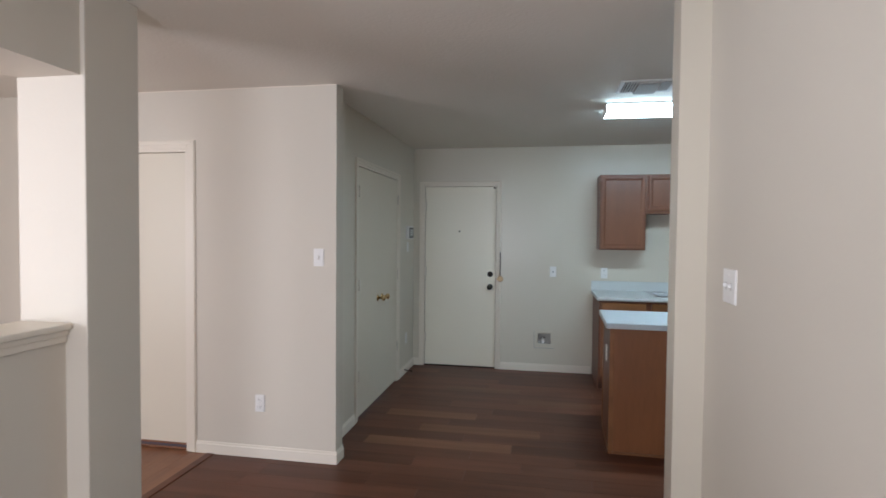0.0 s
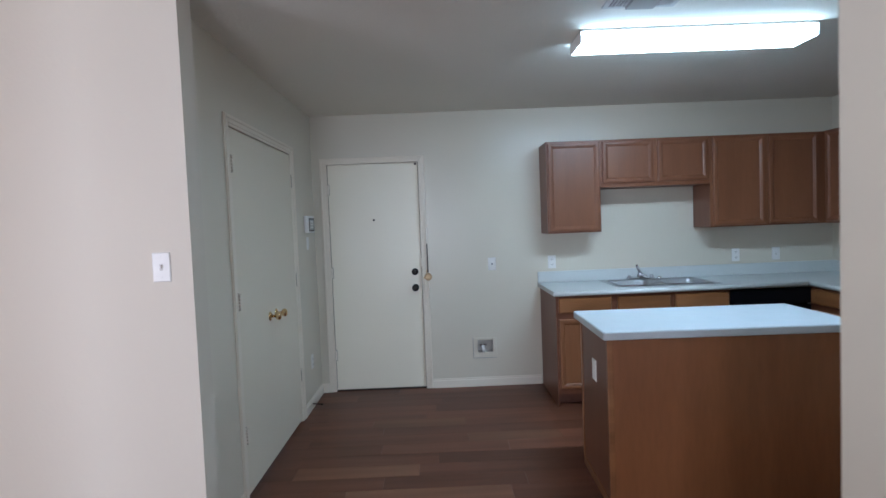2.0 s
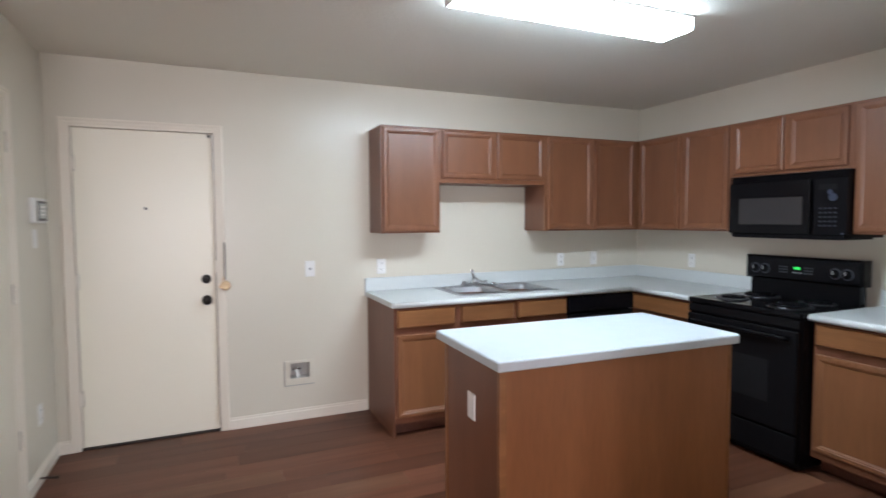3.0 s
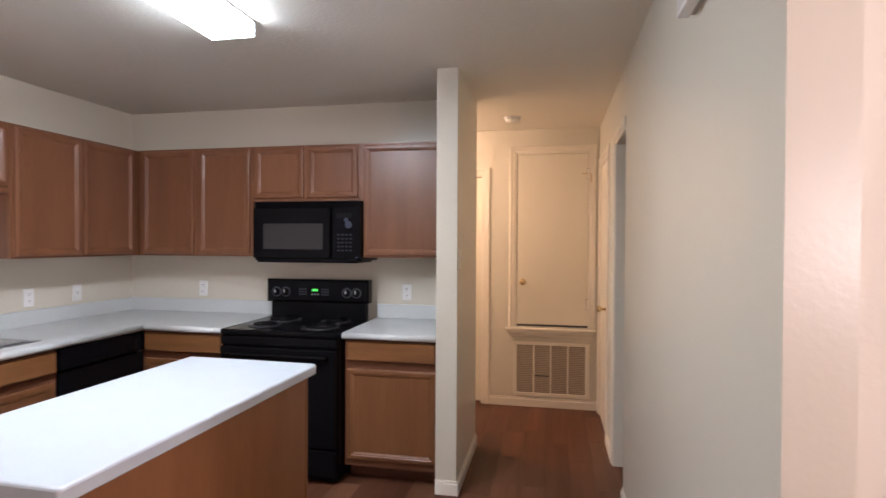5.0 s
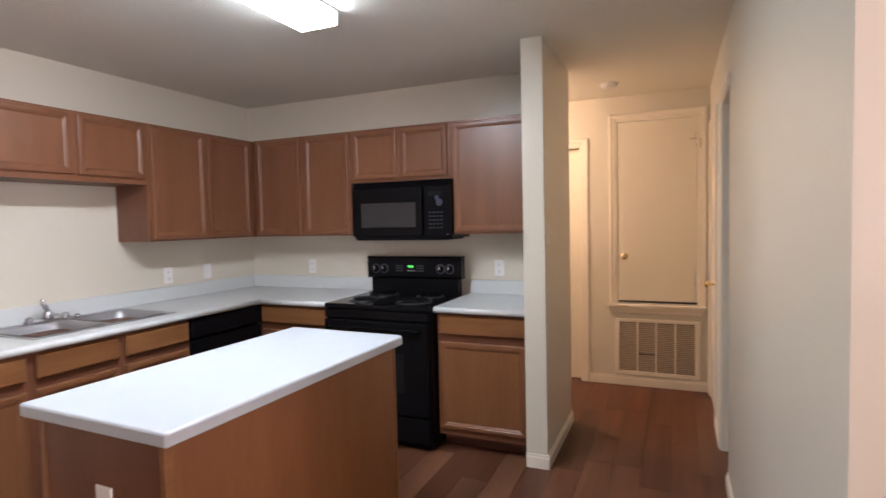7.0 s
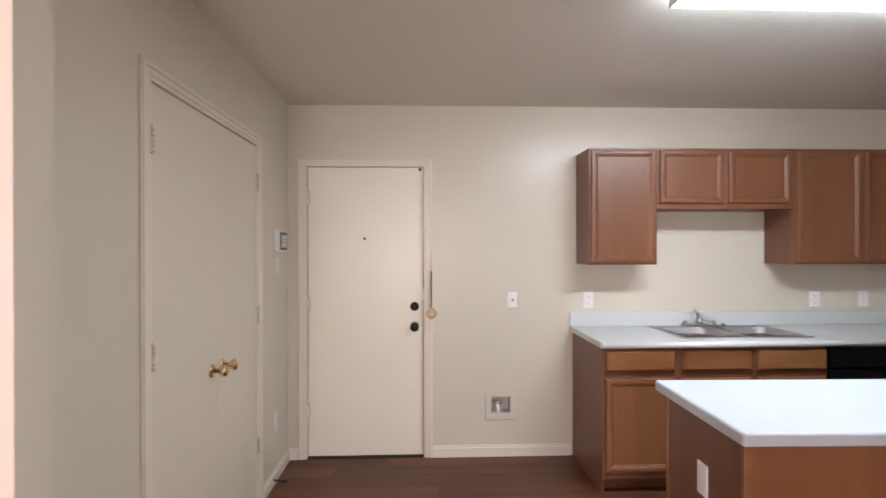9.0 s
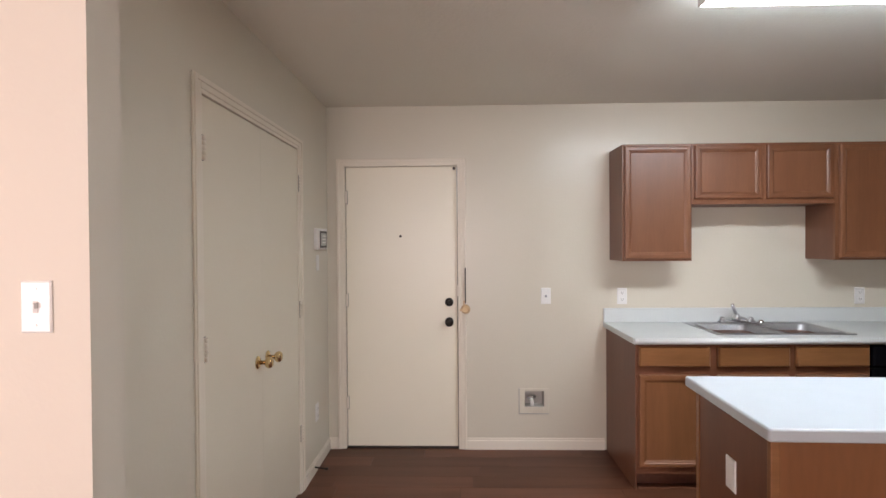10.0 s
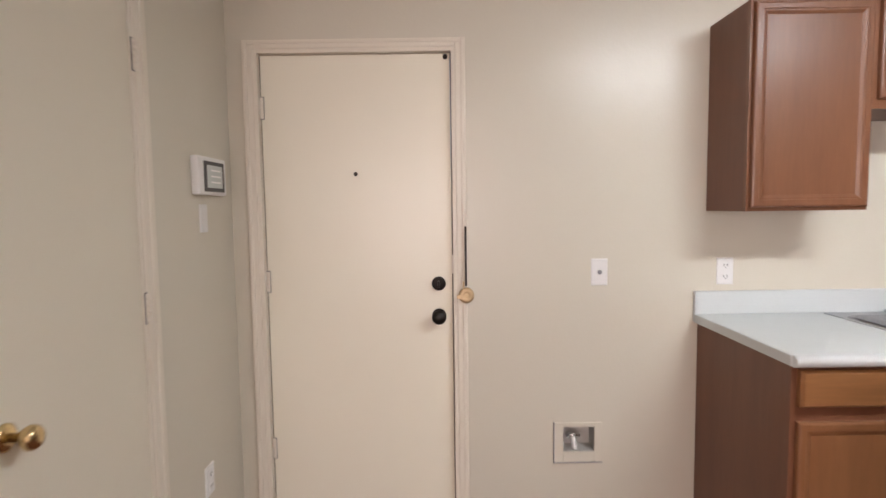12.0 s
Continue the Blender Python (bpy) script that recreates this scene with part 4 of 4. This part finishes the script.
part("handle", tube([(RX - 0.018, RY0 + 0.06, 0.765), (RX - 0.05, RY0 + 0.07, 0.772), (RX - 0.055, RY0 + 0.12, 0.774), (RX - 0.055, RY1 - 0.12, 0.774), (RX - 0.05, RY1 - 0.07, 0.772), (RX - 0.018, RY1 - 0.06, 0.765)], 0.013), BLACK, odoor)
part("vent_strip", block((RX - 0.004, RY0 + 0.004, 0.826), (RX + 0.019, RY1 - 0.004, 0.878), bevel=0.004), BLACK, stove)
part("drawer", block((RX - 0.012, RY0 + 0.006, 0.055), (RX + 0.019, RY1 - 0.006, 0.215), bevel=0.008), BLACK, stove, "black storage drawer")
for y, x, r in ((5.58, 2.42, 0.10), (5.965, 2.42, 0.078), (5.58, 2.68, 0.078), (5.965, 2.68, 0.10)):
    b = part("drip_bowl", lathe([(r + 0.022, 0.0), (r + 0.020, 0.005), (r + 0.006, 0.003), (r * 0.5, 0.001)], (x, y, 0.9185), (0, 0, 1), 32), BURNT, ctop, "dark drip bowl with a burnt rim")
    bm = bmesh.new()
    turns = 4 if r > 0.09 else 3
    tube([(x + (0.018 + (r - 0.018) * k / (turns * 24)) * math.cos(2 * math.pi * k / 24), y + (0.018 + (r - 0.018) * k / (turns * 24)) * math.sin(2 * math.pi * k / 24), 0.931) for k in range(turns * 24 + 1)], 0.0065, 8, bm)
    part("coil", bm, BLACK_SOFT, ctop, "coil heating element")
part("backguard_neck", block((RY0 + 0.03, 0.088, 0.905), (RY1 - 0.024, 0.150, 1.045), east, 0.006), BLACK, stove, "recessed glossy black neck")
bg = part("backguard", terraced(RY0 + 0.004, RY1 + 0.004, 1.030, 1.192, 0.09, ((0.0, 0.160), (0.012, 0.176), (0.02, 0.178)), east), BLACK, stove, "glossy black backguard")
part("fascia", block((RY0 + 0.03, 0.178, 1.055), (RY1 - 0.03, 0.181, 1.180), east, 0.001), BLACK_SOFT, bg)
for y in (5.474, 5.545, 6.005, 6.076):
    k = part("knob", lathe([(0.026, 0.0), (0.026, 0.008), (0.022, 0.010), (0.020, 0.024), (0.016, 0.027)], east(y, 0.181, 1.102), (-1, 0, 0), 20), BLACK, bg, "black round knob")
    part("dial_ring", lathe([(0.036, 0), (0.036, 0.0006), (0.033, 0.0008)], east(y, 0.181, 1.102), (-1, 0, 0), 28), DIM_MARK, bg)
    part("pointer", block((y - 0.002, 0.208, 1.098), (y + 0.002, 0.210, 1.121), east), PLASTIC, k)
clock = part("clock_panel", block((5.665, 0.181, 1.075), (5.905, 0.1825, 1.165), east, 0.0005), BLACK, bg)
part("clock_digits", blocks([((5.762 + k * 0.011, 0.1825, 1.110), (5.770 + k * 0.011, 0.1832, 1.126)) for k in range(4)], east), DISPLAY_GREEN, clock, "green lit digits")
for k in (0, 1, 2, 8, 9, 10):
    for z in (1.082, 1.100, 1.118):
        part("button", block((5.68 + k * 0.021, 0.1825, z), (5.693 + k * 0.021, 0.183, z + 0.010), east), DIM_MARK, clock)
for k in range(3):
    part("button", block((5.752 + k * 0.022, 0.1825, 1.084), (5.765 + k * 0.022, 0.183, 1.092), east), MARK, clock)

# microwave
MX, MY0, MY1, MZ0, MZ1 = 2.60, 5.38, 6.153, 1.318, 1.733
mw = thing("microwave", (2.75, 5.79, MZ0), "black over-the-range microwave with a mesh window", "microwave")
part("body", block((MX + 0.03, MY0, MZ0 + 0.012), (E - 0.003, MY1, MZ1), bevel=0.003), BLACK_SOFT, mw)
mdoor = part("door", block((MX, 5.60, MZ0 + 0.03), (MX + 0.03, MY1, MZ1 - 0.045), bevel=0.006), BLACK, mw, "glossy black door")
part("window", block((MX - 0.0025, 5.64, 1.409), (MX, 6.075, 1.582), bevel=0.001), MW_SCREEN, mdoor, "grey mesh window")
part("window_trim", blocks([((MX - 0.0012, 5.622, 1.392), (MX, 6.093, 1.409)), ((MX - 0.0012, 5.622, 1.582), (MX, 6.093, 1.599)), ((MX - 0.0012, 6.075, 1.409), (MX, 6.093, 1.582)), ((MX - 0.0012, 5.622, 1.409), (MX, 5.64, 1.582))]), BLACK_SOFT, mdoor)
part("grip", block((MX - 0.012, 5.588, MZ0 + 0.045), (MX + 0.012, 5.604, MZ1 - 0.06), bevel=0.005), BLACK, mdoor, "black full-height finger grip")
ctrl = part("control_panel", block((MX, MY0 + 0.001, MZ0 + 0.03), (MX + 0.03, 5.574, MZ1 - 0.045), bevel=0.004), BLACK_SOFT, mw)
for c in range(4):
    for q in range(5):
        part("key", block((MX - 0.0008, 5.438 + c * 0.028, 1.398 + q * 0.026), (MX, 5.456 + c * 0.028, 1.408 + q * 0.026)), KEY_BLUE, ctrl)
part("display", block((MX - 0.0008, 5.44, 1.618), (MX, 5.545, 1.65)), GLASS_DARK, ctrl)
part("dial_print", lathe([(0.024, 0), (0.024, 0.0009), (0.019, 0.0010)], (MX, 5.462, 1.573), (-1, 0, 0), 24), KEY_PALE, ctrl, "pale blue round key")
part("dial_print", lathe([(0.015, 0), (0.015, 0.0009), (0.011, 0.0010)], (MX, 5.478, 1.604), (-1, 0, 0), 24), KEY_PALE, ctrl, "pale blue round key")
part("corner_badge", block((MX - 0.001, 5.396, 1.352), (MX, 5.412, 1.362)), KEY_PALE, ctrl)
part("top_vent", blocks([((MX + 0.004, MY0, MZ1 - 0.042 + k * 0.011), (MX + 0.03, MY1, MZ1 - 0.036 + k * 0.011)) for k in range(4)], bevel=0.001), BLACK_SOFT, mw)
part("bottom_lip", block((MX + 0.002, MY0 + 0.02, MZ0), (MX + 0.30, MY1 - 0.03, MZ0 + 0.028), bevel=0.006), BLACK_SOFT, mw)

# island
IX0, IX1, IY0, IY1 = 0.218, 1.487, 5.182, 5.838
isl = thing("kitchen_island", (0.85, 5.5, 0), "reddish oak kitchen island with white laminate top", "island")
# island sides in the shade-darkened oak, darker than the front panel
part("body", block((0.252, 5.236, 0.001), (1.467, 5.79, CT - 0.04), bevel=0.002), OAK_SHADED, isl)
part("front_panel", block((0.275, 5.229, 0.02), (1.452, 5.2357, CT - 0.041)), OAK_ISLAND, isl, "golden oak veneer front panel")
part("corner_post", block((0.246, 5.226, 0.001), (0.276, 5.25, CT - 0.04), bevel=0.004), OAK_H, isl, "lighter oak corner strip")
part("corner_post", block((1.452, 5.226, 0.001), (1.472, 5.25, CT - 0.04), bevel=0.004), OAK_H, isl, "lighter oak corner strip")
part("base_strip", block((0.276, 5.226, 0.001), (1.452, 5.2355, 0.018), bevel=0.002), OAK_H, isl)
part("side_strip", blocks([((0.247, 5.25, 0.001), (0.2519, 5.78, 0.05)), ((0.247, 5.765, 0.05), (0.2519, 5.79, CT - 0.04))], bevel=0.001), OAK_H, isl)
bm = bmesh.new()
for inset, z in ((0.004, CT - 0.040), (0.0, CT - 0.036), (0.0, CT - 0.006), (0.003, CT - 0.001), (0.008, CT + 0.001)):
    for cx, cy, a0, r in ((IX1, IY1, 0, 0.014), (IX0, IY1, 90, 0.012), (IX0, IY0, 180, 0.012), (IX1, IY0, 270, 0.034)):
        sx, sy = (-1 if cx == IX1 else 1), (-1 if cy == IY1 else 1)
        for k in range(7):
            a = radians(a0 + 15 * k)
            bm.verts.new((cx + sx * r + (r - inset) * math.cos(a), cy + sy * r + (r - inset) * math.sin(a), z))
bm.verts.ensure_lookup_table()
for k in range(4):
    for i in range(28):
        j = (i + 1) % 28
        bm.faces.new([bm.verts[q] for q in (k * 28 + i, k * 28 + j, k * 28 + 28 + j, k * 28 + 28 + i)])
bm.faces.new([bm.verts[112 + i] for i in range(28)])
bm.faces.new([bm.verts[27 - i] for i in range(28)])
bmesh.ops.recalc_face_normals(bm, faces=bm.faces[:])
part("worktop", bm, LAM_WHITE, isl, "white laminate top with rounded corners")
ISLAND_TURN = radians(-1.6)
isl.rotation_euler = (0, 0, ISLAND_TURN)


def island_side(u, d, z):
    """u along the island's west end, d out of it, turned with the island."""
    x, y = 0.252 - d - 0.85, u - 5.5
    c, k = math.cos(ISLAND_TURN), math.sin(ISLAND_TURN)
    return (0.85 + c * x - k * y, 5.5 + k * x + c * y, z)


plate("wall_plate", 5.495, 0.647, island_side, style="blank", label="white blank plate on the island's side")

# ---- floor planks ----
PW, PL = 0.155, 0.95
rng = random.Random(4)
PALE = [(50, -1.11, -0.42), (48, -0.42, 0.22), (45, -1.49, -0.74), (43, -1.14, -0.22), (41, -1.48, -0.42), (37, 0.3, 1.2), (33, 1.1, 2.0), (32, 2.5, 3.3),
        (42, 1.62, 2.3), (40, 1.30, 2.02), (39, 1.74, 2.42), (38, 1.2, 1.86)]   # row, x0, x1 of each paler plank


def plank_mesh(length, width, mat):
    bm = box(bmesh.new(), (0.0006, 0.0006, -0.012), (length - 0.0006, width - 0.0006, 0.0))
    me = bpy.data.meshes.new("plank")
    bm.to_mesh(me)
    bm.free()
    me.materials.append(mat)
    return me


shared = {}


def plank(x0, x1, y0, mat):
    key = (round(x1 - x0, 2), mat.name)
    if key not in shared:
        shared[key] = plank_mesh(x1 - x0, PW, mat)
    ob = new("plank", shared[key])
    ob.location = (x0, y0, 0)
    ob.parent = floor


far = bmesh.new()
row, y = 0, -1.2475
while y < B + 0.01:
    x_end = HALL_E + 0.8 if y > 3.4 else RIGHT + 0.06
    x = FLOOR_SPLIT + 0.03
    joints = [x]
    x += round(rng.uniform(0.3, PL), 2)
    while x < x_end - 0.2:
        joints.append(x)
        x += round(rng.uniform(0.7, PL + 0.15), 2)
    joints.append(x_end)
    pale = [(p, q) for r, p, q in PALE if r == row]
    for p, q in pale:
        joints = sorted([j for j in joints if j < p - 0.25 or j > q + 0.25] + [p, q])
    for a, b in zip(joints, joints[1:]):
        mat = PLANK_LIGHT if any(abs(a - p) < 0.01 for p, q in pale) else PLANK
        if 2.6 < y < 7.5 and b > -1.8 and a < 4.0:
            plank(a, b, y, mat)
        else:
            box(far, (a + 0.0006, y + 0.0006, -0.012), (b - 0.0006, y + PW - 0.0006, 0.0))
    y += PW
    row += 1
tagged(part("far_planks", far, PLANK, floor), kind="stuff")
west_boards = bmesh.new()
x = FAR_W
while x < FLOOR_SPLIT - 0.03:
    n = min(x + 0.125, FLOOR_SPLIT - 0.022)
    y = SOUTH + rng.uniform(-1, 0)
    while y < FRONT + 0.1:
        if y + 1.2 > SOUTH:
            box(west_boards, (x + 0.0008, max(y, SOUTH) + 0.0008, -0.012), (n - 0.0008, min(y + 1.2, FRONT + 0.12) - 0.0008, 0.0))
        y += 1.2
    x = n
tagged(part("west_boards", west_boards, BOARD, floor, "orange-brown boards"), kind="stuff")
part("transition_strip", block((FLOOR_SPLIT - 0.022, SOUTH, -0.012), (FLOOR_SPLIT + 0.03, FRONT, 0.005), bevel=0.003), PLANK, floor, "dark floor transition strip")
